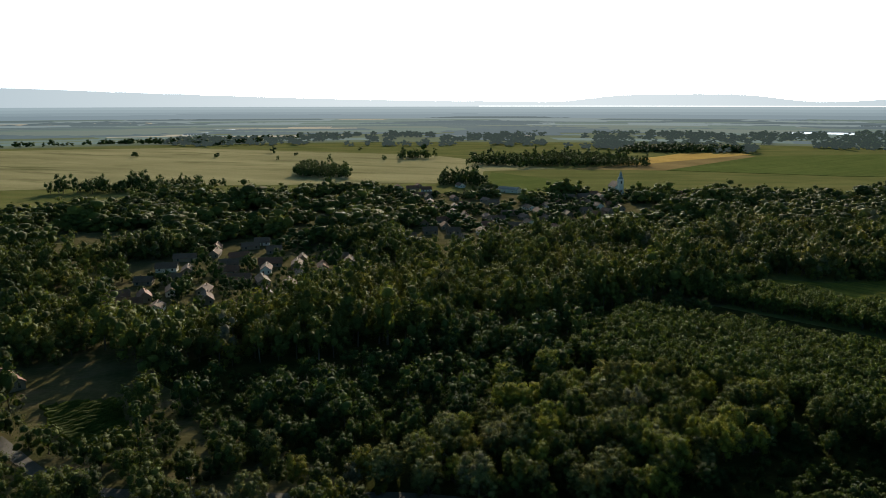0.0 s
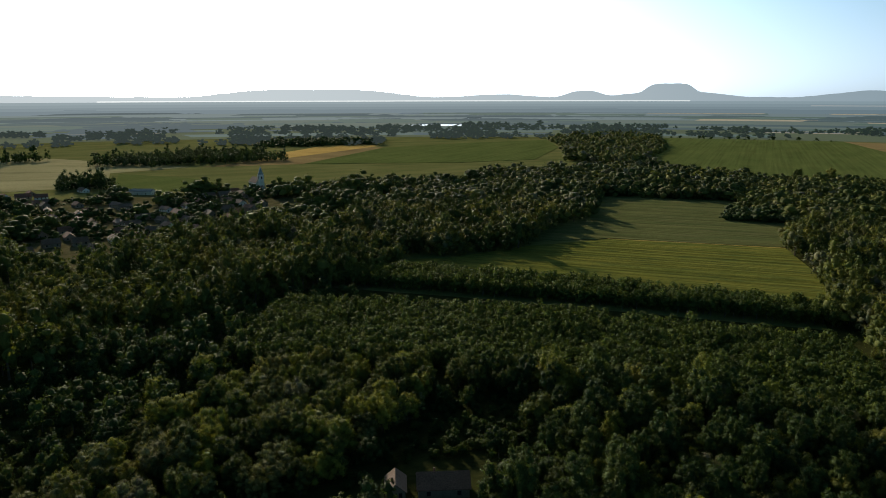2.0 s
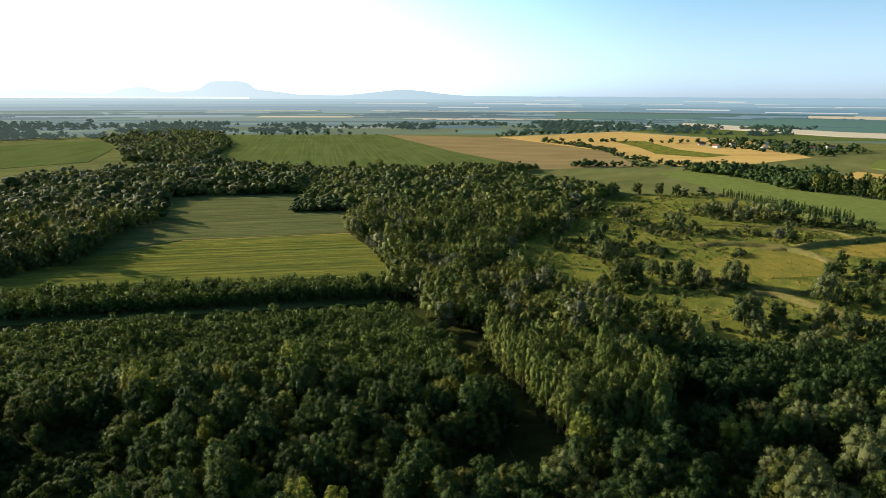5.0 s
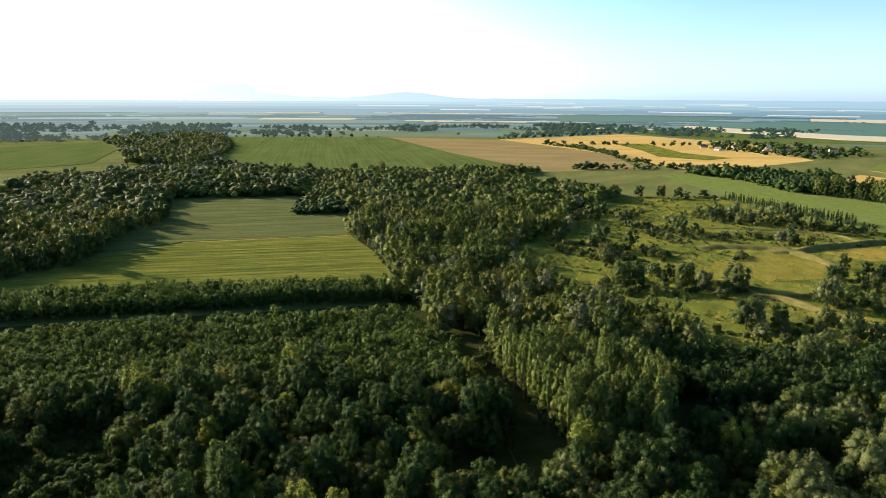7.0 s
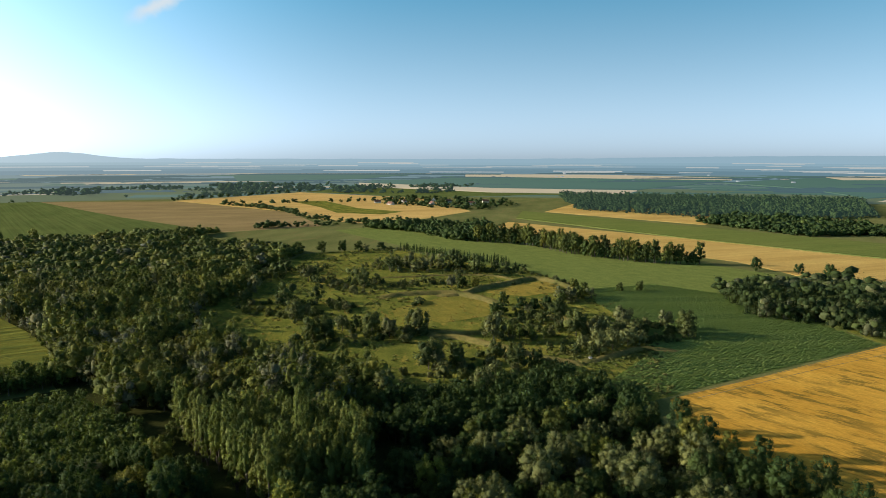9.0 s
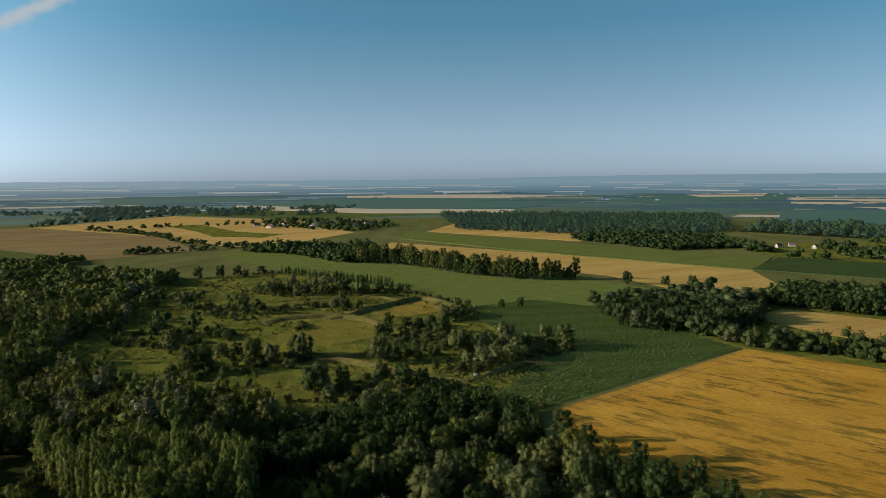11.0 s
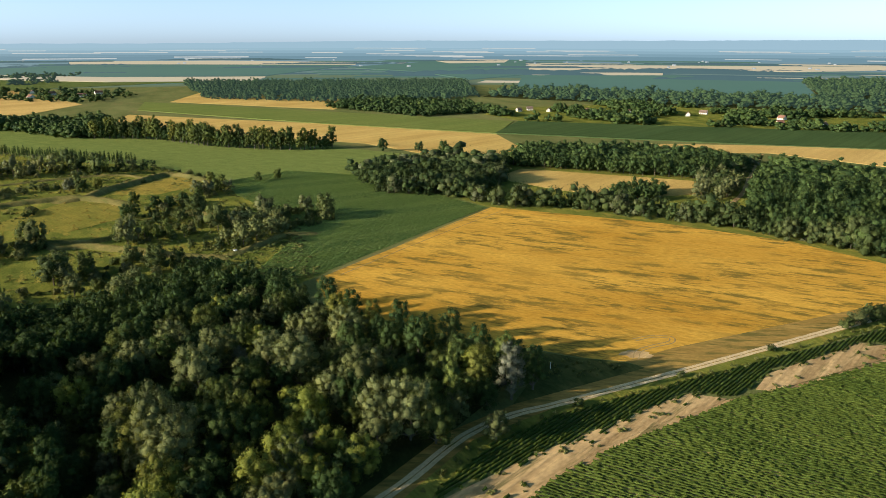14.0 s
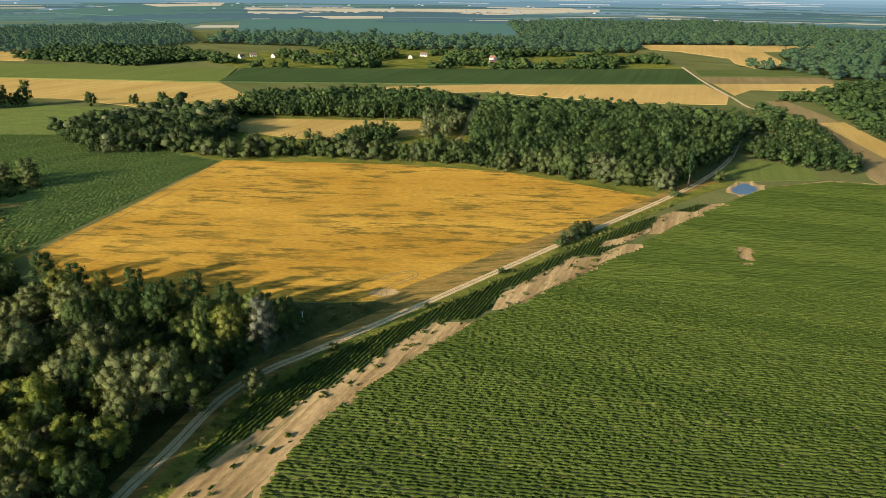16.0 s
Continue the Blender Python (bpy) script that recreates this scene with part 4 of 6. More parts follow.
# ---------------------------------------------------------------- crop rows
def crop_rows(name, poly, turn, spacing, high, material, label, seed, bare=(), step=1.6, uneven=0.28):
    """Rows of leafy crop: a lumpy ridge for each row, with sprays of leaves standing out of it."""
    rng = np.random.default_rng(seed)
    d = np.array([math.cos(radians(turn)), math.sin(radians(turn))])
    nrm = np.array([-d[1], d[0]])
    p = np.array(poly, float)
    u, v = p @ d, p @ nrm
    uu = np.arange(u.min(), u.max(), step)
    verts, quads, tint, at = [], [], [], 0
    for row in np.arange(v.min(), v.max(), spacing):
        drift = 0.12 * np.sin(uu * 0.05 + row)
        line = d[None] * uu[:, None] + nrm[None] * (row + drift)[:, None]
        ok = inside(list(poly), line)
        shift = np.array([(2.6 * noise.noise((x * 0.1, y * 0.1, 1)) + 1.6 * noise.noise((x * 0.45, y * 0.45, 1)), 2.6 * noise.noise((x * 0.1, y * 0.1, 9)) + 1.6 * noise.noise((x * 0.45, y * 0.45, 9))) for x, y in line]) + rng.normal(scale=0.7, size=line.shape) if bare and ok.any() else 0.0
        sparse = np.array([noise.noise((x * 0.35, y * 0.35, 3)) + 0.6 * noise.noise((x * 1.1, y * 1.1, 3)) < 0.36 for x, y in line]) if bare and ok.any() else True
        for b in bare:
            ok &= ~(inside(list(b), line + shift) & sparse)
        n = len(line)
        w = spacing * rng.uniform(0.24, 0.44, (n, 2))
        h = high * rng.uniform(1 - uneven, 1 + uneven, n)
        l = np.c_[line + nrm * w[:, :1], h * 0.45]
        r = np.c_[line - nrm * w[:, 1:], h * 0.45]
        t = np.c_[line + nrm * rng.uniform(-0.25, 0.25, (n, 1)), h]
        lo = np.c_[line + nrm * w[:, :1] * 0.8, np.full(n, 0.02)]
        ro = np.c_[line - nrm * w[:, 1:] * 0.8, np.full(n, 0.02)]
        i = np.nonzero(ok[:-1] & ok[1:])[0]
        if not len(i):
            continue
        block = np.concatenate([lo, l, t, r, ro])
        for k in range(4):
            quads.append(np.stack([at + i + k * n, at + i + k * n + 1, at + i + (k + 1) * n + 1, at + i + (k + 1) * n], 1))
        verts.append(block)
        tint.append(np.tile(0.5 + 0.3 * np.sin(uu * 0.03 + row * 0.11) + rng.uniform(-0.15, 0.15, n), 5))
        at += len(block)
    me = mesh_of(name, np.concatenate(verts), None, np.concatenate(quads), [material], tint=np.concatenate(tint))
    return tagged(new(name, me), label, "crop", kind="stuff")


SANDS.append(blob(172.5, -248.5, 10, 2.4, 144, 3))
crop_rows("crop_rows", [(188, -174), (176, -122), (162, -86), (149, -57), (131, -36), (112, -28), (20, -60), (-10, -120), (80, -230), (120, -260)],
          -129, 1.2, 0.62, LEAF_CROP, "dense green crop standing in straight rows", 11, SANDS, 0.65, 0.38)
crop_rows("crop_rows_beyond", [(236, -352), (227, -302), (205, -225), (188, -174), (120, -260), (80, -230), (-10, -120), (-40, -160), (20, -420), (190, -425), (226, -392)],
          -129, 1.2, 0.65, LEAF_CROP, "dense green crop in rows towards the pond", 15, SANDS, 2.0)
crop_rows("crop_strip", [(146, -26), (164, -44), (176, -66), (188, -108), (208, -180), (226, -240), (232, -290), (226, -300), (216, -250), (200, -190), (184, -135), (176, -119), (170, -92), (156, -62), (142, -44), (128, -22)],
          -54, 1.15, 0.6, LEAF_CROP, "narrow strip of green crop rows beside the track", 12, SANDS, 0.7, 0.65)

crop_rows("bean_rows", [(319, -4), (315, 27), (380, 8), (429, 10), (504, 45), (560, 60), (600, 10), (560, -60), (470, -95), (441, -112)],
          -57, 1.3, 0.5, LEAF_BEAN, "leafy green crop beside the wheat field", 14, (), 0.8, 0.8)

# ---------------------------------------------------------------- woods
YARDS = [[(63, 213), (87, 225), (88, 210), (82, 183), (76, 164), (68, 152), (46, 159)], [(128, 112), (142, 127), (158, 116), (174, 120), (180, 104), (160, 96), (140, 90)], [(30, 158), (28, 180), (46, 184), (66, 178), (66, 160)], [(158, 94), (172, 103), (204, 155), (196, 160), (180, 138), (158, 110)],
         [(-186, 190), (-160, 212), (-122, 180), (-148, 168)], [(-180, 176), (-150, 164), (-120, 159), (-76, 165), (30, 172), (30, 160), (-76, 157), (-130, 150), (-152, 155)], [(-215, 195), (-215, 230), (-180, 232), (-182, 200)]]


def things(spots, seed, choices, label_of, group, size=(0.8, 1.2)):
    """Trees as things of their own. choices: name, kind, material, share."""
    rng = np.random.default_rng(seed)
    share = np.array([c[3] for c in choices], float)
    for x, y in spots:
        c = choices[rng.choice(len(choices), p=share / share.sum())]
        tree(c[0], c[1], c[2], x, y, rng.uniform(*size), rng.uniform(0, 360), label_of[c[0]], "tree" if c[1] != "bush" else "bush", group, int(rng.integers(0, 4)), rng.uniform(0.9, 1.12))


LABELS = {
    "willow": "silvery grey-green willow with a billowing crown", "broadleaf_tree": "dark green broadleaf tree in dense woodland",
    "poplar": "tall upright poplar with light green leaves", "tall_tree": "tall leafy tree with a sunlit top",
    "golden_tree": "yellowish green tree standing out among darker ones", "bush": "low rounded green bush in rough grass",
    "young_tree": "slender young tree in a plantation row", "lombardy_poplar": "narrow columnar poplar beside the field track",
    "row_tree": "tall full-crowned tree in a field row", "hedge_tree": "rounded hedgerow tree at the field edge"}
NEAR_WOOD = [(128, 8), (158, -18), (176, -44), (186, -60), (198, -62), (210, -52), (238, -24), (264, 0), (284, 20), (262, 40), (240, 66), (225, 84), (205, 80), (182, 74), (165, 60), (140, 50), (118, 30)]
WILLOWS = [(237, 44), (227, 29), (208, 33), (190, 44), (164, 34), (247, -3), (236, -12), (210, 4), (191, -6), (199, -14), (168, -15), (178, -17), (173, -24), (222, 14), (176, 40)]
for i, (x, y) in enumerate(WILLOWS):
    tree("willow", "willow", LEAF_WILLOW, x - 4 * x / 230, y, 1.05 + 0.4 * ((i * 7) % 5) / 5, i * 67, LABELS["willow"], "tree", "willows of the near wood", i % 4, 1.05)
for i, (x, y) in enumerate([(187, -56), (197, -60), (207, -51), (215, -44), (222, -37), (230, -29), (238, -21), (247, -14), (256, -7), (265, 3), (274, 12), (203, -44), (190, -47), (213, -33), (226, -22), (240, -9), (192, -64)]):
    tree("tall_tree", "tall", LEAF_DARK if i % 3 else LEAF, x, y, (1.02, 0.86, 0.95, 1.08, 0.8)[i % 5], i * 53, "tall dark tree at the edge of the wood", "tree", "trees of the near wood", i % 4)
near = scatter(NEAR_WOOD, 7.8, 1)
near = near[[min(math.hypot(x - a, y - b) for a, b in WILLOWS) > 6.0 for x, y in near]]
things(near, 1, [("willow", "willow", LEAF_WILLOW, 0.8), ("broadleaf_tree", "round", LEAF_DARK, 2.4), ("tall_tree", "round", LEAF, 2.0), ("golden_tree", "round", LEAF_GOLD, 0.3)], LABELS, "trees of the near wood", (0.5, 1.05))
POPLARS = [(203, 154), (172, 104), (182, 80), (202, 84), (224, 118)]
things(scatter(POPLARS, 5.0, 2, 0.5), 2, [("poplar", "poplar", LEAF_POPLAR, 1)], LABELS, "poplars of the stand", (0.9, 1.15))
MIXED = [(70, 246), (96, 226), (150, 190), (188, 146), (200, 150), (172, 104), (182, 80), (165, 60), (140, 50), (118, 30), (80, 70), (60, 110), (60, 150)]
things(scatter(MIXED, 7.0, 3, without=YARDS), 3, [("broadleaf_tree", "round", LEAF, 3), ("tall_tree", "tall", LEAF_DARK, 3), ("golden_tree", "tall", LEAF_GOLD, 0.35)], LABELS, "trees of the mixed wood", (0.7, 1.05))
FRONT = [(-56, 172), (-40, 205), (-20, 230), (0, 255), (30, 262), (60, 248), (66, 238), (50, 208), (24, 184), (22, 172)]
things(scatter(FRONT, 6.6, 4, without=YARDS), 4, [("broadleaf_tree", "round", LEAF, 3), ("golden_tree", "round", LEAF_GOLD, 1), ("willow", "willow", LEAF_WILLOW, 1)], LABELS, "trees before the plantation", (0.6, 1.0))
tree("lombardy_poplar", "column", LEAF_POPLAR, 180, -37, 1.22, 0, LABELS["lombardy_poplar"], "tree", "")
tree("lombardy_poplar", "column", LEAF_DARK, -126, 175, 0.85, 40, "narrow columnar poplar beside the vineyard", "tree", "", 1)
tree("lombardy_poplar", "column", LEAF_DARK, 258, -313, 1.4, 80, LABELS["lombardy_poplar"], "tree", "", 2)
tree("tall_tree", "tall", LEAF_POPLAR, 197, -57, 0.97, 10, "round-topped tree at the corner of the wood", "tree", "", 1)
tree("hedge_tree", "round", LEAF_BUSH, 166, -46, 0.7, 0, "small round tree beside the farm track", "tree", "", 2)
tree("hedge_tree", "round", LEAF_BUSH, 256, -335, 0.6, 0, "small round tree beside the pond", "tree", "", 3)
tree("golden_tree", "tall", LEAF_GOLD, 96, 207, 1.0, 0, LABELS["golden_tree"], "tree", "", 0)
tree("golden_tree", "tall", LEAF_GOLD, 99, 203, 0.9, 90, LABELS["golden_tree"], "tree", "", 1)
tree("golden_tree", "round", LEAF_GOLD, 89, 184, 0.95, 50, LABELS["golden_tree"], "tree", "", 2)
tree("poplar", "poplar", LEAF_POPLAR, 222, 170, 1.0, 0, "pale full poplar at the end of the plantation", "tree", "", 1)
tree("poplar", "poplar", LEAF_POPLAR, 218, 166, 0.9, 60, "pale full poplar at the end of the plantation", "tree", "", 2)

# the first five are sunlit crowns, their light painted as yellow-green leaves
for i, (x, y) in enumerate([(-9, 203), (-3, 219), (23, 191), (-29, 243), (-15, 258), (99, 217), (102, 202), (142, 185), (90, 148), (106, 137), (88, 136), (157, 8), (162, -3), (155, -10), (150, 14), (151, 2), (151, 33)]):
    tree("golden_tree", "tall" if i in (5, 6) else "round", LEAF_GOLD, x, y, 0.85 + 0.1 * (i % 3), i * 41, LABELS["golden_tree"], "tree", "yellowish trees", i % 4)
for i, (x, y) in enumerate([(-51, 176), (-39, 169), (-26, 170), (-87, 178), (-81, 154), (218, 52), (242, 48), (187, 42), (182, 48), (281, 113), (289, 72), (145, 88), (142, 80), (164, 78), (158, 70), (175, 137)]):
    tree("willow", "willow", LEAF_WILLOW, x, y, (0.75 if i < 5 else 0.9) + 0.12 * (i % 3), i * 57, LABELS["willow"], "tree", "willows among other trees", i % 4)

wood("dense_young_wood", scatter([(284, 4), (300, 6), (316, 26), (326, 50), (302, 68), (291, 82), (268, 108), (240, 110), (225, 84), (240, 66), (262, 40)], 4.4, 21), [("stand", 1)], LEAF_DARK, "dense young dark green wood", size=(0.8, 1.15), seed=21)
wood("mixed_wood", scatter([(225, 84), (240, 110), (268, 108), (296, 118), (306, 150), (330, 236), (300, 252), (262, 215), (200, 156), (203, 152), (222, 118)], 6.0, 22), [("round", 3), ("tall", 1.5), ("bush", 1)], LEAF, "mixed broadleaf wood beside the meadow", size=(0.6, 1.05), seed=22)
PLANTATION = [(91, 317), (147, 285), (229, 223), (198, 160), (186, 147), (150, 190), (95, 227), (70, 247), (30, 262), (0, 270), (-8, 282), (2, 300), (18, 346)]
wood("plantation", scatter(PLANTATION, 3.7, 23, 0.5), [("stand", 1)], LEAF_STAND, "even plantation of young leafy trees", "plantation", (0.85, 1.1), 23, (250, 700), vary=0.12)
wood("plantation_strip", scatter([(60, 412), (115, 387), (262, 270), (252, 248), (105, 352), (43, 389)], 3.7, 24, 0.5), [("stand", 1)], LEAF_STAND, "plantation strip along the yellow-green field", "plantation", (0.85, 1.1), 24, vary=0.12)
wood("tree_belt", scatter([(347, 399), (322, 347), (290, 294), (262, 268), (252, 240), (226, 200), (240, 180), (262, 213), (300, 246), (340, 252), (365, 275), (380, 330), (412, 380), (428, 440), (412, 455)], 6.2, 25), [("tall", 2), ("round", 3), ("willow", 0.7)], LEAF, "broad belt of tall trees between fields", size=(0.75, 1.15), seed=25)
wood("broad_wood", scatter([(365, 270), (395, 286), (470, 300), (560, 345), (690, 365), (705, 440), (740, 560), (840, 568), (592, 735), (460, 600), (455, 592), (432, 530), (430, 440), (412, 380), (380, 330)], 7.0, 26), [("tall", 1), ("round", 4), ("bush", 0.6)], LEAF, "broad mixed wood of dark and light trees", size=(0.65, 1.1), seed=26)
wood("field_clump", scatter([(380, 508), (424, 470), (452, 508), (412, 540)], 5.0, 27), [("round", 1)], LEAF_DARK, "dark clump of trees jutting into a field", size=(0.55, 0.75), seed=27)
wood("village_side_wood", scatter([(250, 810), (312, 891), (420, 900), (536, 930), (592, 741), (560, 690), (460, 600), (354, 672), (280, 545), (225, 510), (175, 440), (120, 440), (20, 450), (-20, 460), (60, 520), (100, 600), (150, 700)], 7.4, 28), [("tall", 1.2), ("round", 4), ("bush", 0.5)], LEAF, "wood stretching between the village and the fields", size=(0.7, 1.3), seed=28)
wood("marsh_wood", scatter([(560, 930), (500, 1060), (620, 1330), (700, 1580), (950, 1760), (985, 1575), (760, 1200), (536, 930)], 11, 29), [("round", 3), ("tall", 1)], LEAF, "strip of wood running out towards the marsh", size=(0.7, 1.2), seed=29)
wood("tall_wood", scatter([(-150, 240), (-100, 258), (-60, 300), (-14, 330), (20, 362), (60, 392), (100, 430), (20, 445), (-20, 460), (60, 520), (20, 540), (-60, 480), (-110, 400), (-160, 300)], 7.2, 30), [("tall", 2.5), ("poplar", 1.0), ("round", 2.5)], LEAF, "tall backlit wood between village and plantation", size=(0.8, 1.2), seed=30)
wood("valley_scrub", scatter([(-150, 232), (-100, 246), (-40, 312), (-8, 282), (0, 262), (-25, 232), (-60, 178), (-100, 178), (-120, 190)], 5.6, 31, without=YARDS), [("bush", 2), ("round", 1)], LEAF_DARK, "shaded scrub in front of tall trees", size=(0.6, 0.95), seed=31, lods=(215, 620))
gardens = scatter([(-480, 700), (-250, 780), (-100, 800), (150, 830), (250, 810), (150, 700), (60, 520), (-60, 480), (-160, 300), (-150, 240), (-130, 190), (-190, 160), (-320, 240), (-520, 400)], 7.6, 32, without=YARDS)
gardens = gardens[[noise.noise((x * 0.016, y * 0.016, 7)) > -0.06 for x, y in gardens]]
free = np.zeros(len(gardens), bool)
for outline, apart in STREETS:
    for nearer in (1.0, 0.965, 0.93):
        free |= inside([(x * nearer, y * nearer) for x, y in outline], gardens)
lots = clear_of(gardens[free], HOMES + [CHURCH], 8, 9)
gardens = clear_of(gardens[~free], HOMES + [CHURCH], 9, 40)
wood("yard_bushes", lots, [("bush", 2), ("round", 1)], LEAF_DARK, "bushes and small fruit trees between village houses", "scrub", (0.45, 0.85), 321, (180, 500))
wood("garden_trees", gardens, [("round", 4), ("tall", 1.0), ("bush", 0.7)], LEAF, "trees and bushes of the village gardens", size=(0.6, 1.3), seed=32, lods=(180, 520), vary=0.6)
wood("gap_scrub", scatter([(-70, 262), (-8, 280), (2, 300), (18, 346), (60, 345), (40, 385), (20, 362), (-14, 330), (-60, 300)], 5.0, 76), [("bush", 2), ("round", 1)], LEAF_DARK, "shaded scrub between wood and plantation", "scrub", (0.5, 0.9), 76)
# scrub added over the open ground too, to darken the clearing
wood("clearing_scrub", scatter([(26, 150), (22, 184), (50, 206), (74, 236), (92, 224), (86, 190), (94, 168), (66, 148)], 4.6, 71, without=YARDS[1:]), [("bush", 3), ("round", 0.5)], LEAF_DARK, "dark scrub round the farmhouse clearing", "scrub", (0.5, 0.9), 71)
wood("lane_trees", scatter([(-190, 160), (-130, 190), (-100, 178), (-56, 176), (20, 170), (40, 140), (-60, 135), (-150, 140), (-260, 150), (-330, 240), (-200, 250)], 6.5, 33, without=YARDS), [("round", 3), ("willow", 1), ("bush", 2)], LEAF, "trees along the village lane", size=(0.5, 0.8), seed=33, lods=(205, 620))
rows_of = scatter([(372, -248), (302, -273), (262, -303), (287, -375), (352, -492), (440, -466), (548, -384), (430, -290)], 5.4, 34, 0.6)
across_rows = rows_of @ np.array((math.sin(radians(137)), -math.cos(radians(137))))
rows_of = rows_of[(across_rows + 2.5 * np.sin(rows_of[:, 0] * 0.05)) % 19 > 3.4]
wood("field_plantation", rows_of, [("tall", 1.4), ("round", 2)], LEAF_DARK, "dark plantation wood in rows behind the wheat field", "plantation", (0.78, 1.05), 34, (250, 560), vary=0.2)
wood("field_wood", scatter([(607, -166), (590, -174), (504, -296), (532, -345), (560, -368), (630, -345), (684, -205), (660, -206)], 5.6, 35, 0.6), [("tall", 1), ("round", 2)], LEAF_DARK, "rectangular dark wood between stubble fields", size=(0.72, 0.98), seed=35)
hedge = [(514, -135), (482, -108), (450, -120), (435, -153), (423, -175), (402, -195), (374, -230), (332, -258), (292, -281), (264, -302)]
wood("field_hedge", np.concatenate([along(hedge, 2.6, 36, 5.0), along([(604, -160), (560, -150), (514, -137)], 3.0, 37, 5.0)]), [("round", 2), ("willow", 1), ("bush", 0.5)], LEAF_HEDGE, "mixed hedge of trees and willows along the wheat", "hedge", (0.7, 1.25), 36, (440, 800), -1.3)
wood("thicket", scatter([(588, -34), (605, -77), (656, -128), (600, -158), (512, -139), (474, -100), (495, -50)], 6.0, 38), [("bush", 3), ("round", 1.2), ("willow", 1.0)], LEAF_HEDGE, "pale scrubby thicket at the field corner", "scrub", (0.8, 1.3), 38, (250, 560), -0.6)
wood("pond_wood", scatter([(306, -420), (318, -480), (356, -505), (420, -590), (330, -530), (230, -428), (240, -404), (281, -404)], 5.8, 39), [("round", 2), ("bush", 1)], LEAF_DARK, "young wood sloping to the pond", size=(0.55, 0.85), seed=39)
wood("far_side_wood", scatter([(438, -640), (462, -790), (470, -860), (300, -900), (120, -640), (190, -440), (270, -510), (420, -660)], 8.0, 40, without=[[(444, -633), (418, -669), (266, -520), (190, -420), (215, -400), (314, -517)]]), [("round", 2), ("bush", 1)], LEAF_DARK, "dark scrubby wood beyond the harvested strip", size=(0.6, 0.95), seed=40)
farm_trees = scatter([(1150, -330), (1183, -541), (881, -913), (690, -800), (690, -780), (764, -610), (945, -285), (1050, -260)], 9.5, 41)
farm_trees = farm_trees[[noise.noise((x * 0.011, y * 0.011, 12)) > 0.1 for x, y in farm_trees]]
wood("farmstead_trees", clear_of(farm_trees, FARMS, 14, 45), [("round", 3), ("tall", 0.6), ("bush", 1)], LEAF_DARK, "orchard trees and bushes round the farmsteads", size=(0.6, 1.1), seed=41)
wood("distant_wood", scatter([(1192, -41), (1355, -117), (1224, -254), (1085, -303), (1026, -165)], 9, 42), [("round", 1)], LEAF_DARK, "distant dark wood behind the long field", size=(0.7, 1.0), seed=42)
# this plantation and the forest glow faintly: FAR_TREE has haze painted in
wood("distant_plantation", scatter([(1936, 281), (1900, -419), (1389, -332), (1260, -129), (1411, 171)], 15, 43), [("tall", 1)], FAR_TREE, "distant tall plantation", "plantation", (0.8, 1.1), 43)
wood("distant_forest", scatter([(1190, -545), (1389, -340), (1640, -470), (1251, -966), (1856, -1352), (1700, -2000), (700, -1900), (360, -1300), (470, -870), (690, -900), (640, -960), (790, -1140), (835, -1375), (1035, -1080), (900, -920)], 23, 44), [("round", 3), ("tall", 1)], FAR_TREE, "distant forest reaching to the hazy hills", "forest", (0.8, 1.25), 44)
wood("row_end_trees", scatter([(1009, 400), (1012, 236), (850, 215), (842, 240), (930, 330), (960, 420)], 8, 45), [("round", 2), ("tall", 1)], LEAF_DARK, "dark wood at the end of the tree row", size=(0.8, 1.1), seed=45)
things(np.concatenate([along([(846, 225), (825, 153), (763, 93), (722, 14), (728, -33)], 5.5, 46, 2.5), along([(850, 222), (830, 150), (768, 90), (728, 14)], 7, 146, 2.5)]), 46, [("row_tree", "tall", LEAF, 2), ("row_tree", "round", LEAF_DARK, 1)], LABELS, "trees of the field row", (0.95, 1.35))
things([(700, -75), (690, -108), (668, -128)], 146, [("row_tree", "round", LEAF_DARK, 1)], LABELS, "trees of the field row", (0.85, 1.1))
things(np.concatenate([along([(732, 275), (656, 141)], 4.5, 47, 0.6), along([(737, 272), (661, 138)], 4.5, 48, 0.6)]), 47, [("young_tree", "column", LEAF_DARK, 1)], LABELS, "young trees planted in rows", (0.4, 0.55))
hedges = [along([(1350, 911), (1220, 697), (1060, 533), (1031, 432)], 9, 50, 4), along([(900, 560), (1000, 470), (1070, 400)], 8, 51, 6), along([(1280, 1330), (990, 1575)], 16, 52, 10), along([(1420, 1080), (1900, 1010)], 14, 53, 8), along([(1712, 591), (1500, 700), (1380, 900)], 14, 54, 10)]
wood("far_hedges", np.concatenate(hedges), [("round", 2), ("bush", 1)], LEAF_DARK, "dark hedges dividing far fields", "hedge", (0.6, 1.0), 50)
wood("hamlet_trees", clear_of(scatter([(1491, 640), (1700, 600), (1560, 300), (1330, 345), (1400, 480)], 20, 55), HAMLET, 14, 60), [("round", 2), ("bush", 1)], LEAF_DARK, "trees among the roofs of a far hamlet", size=(0.6, 1.1), seed=55)
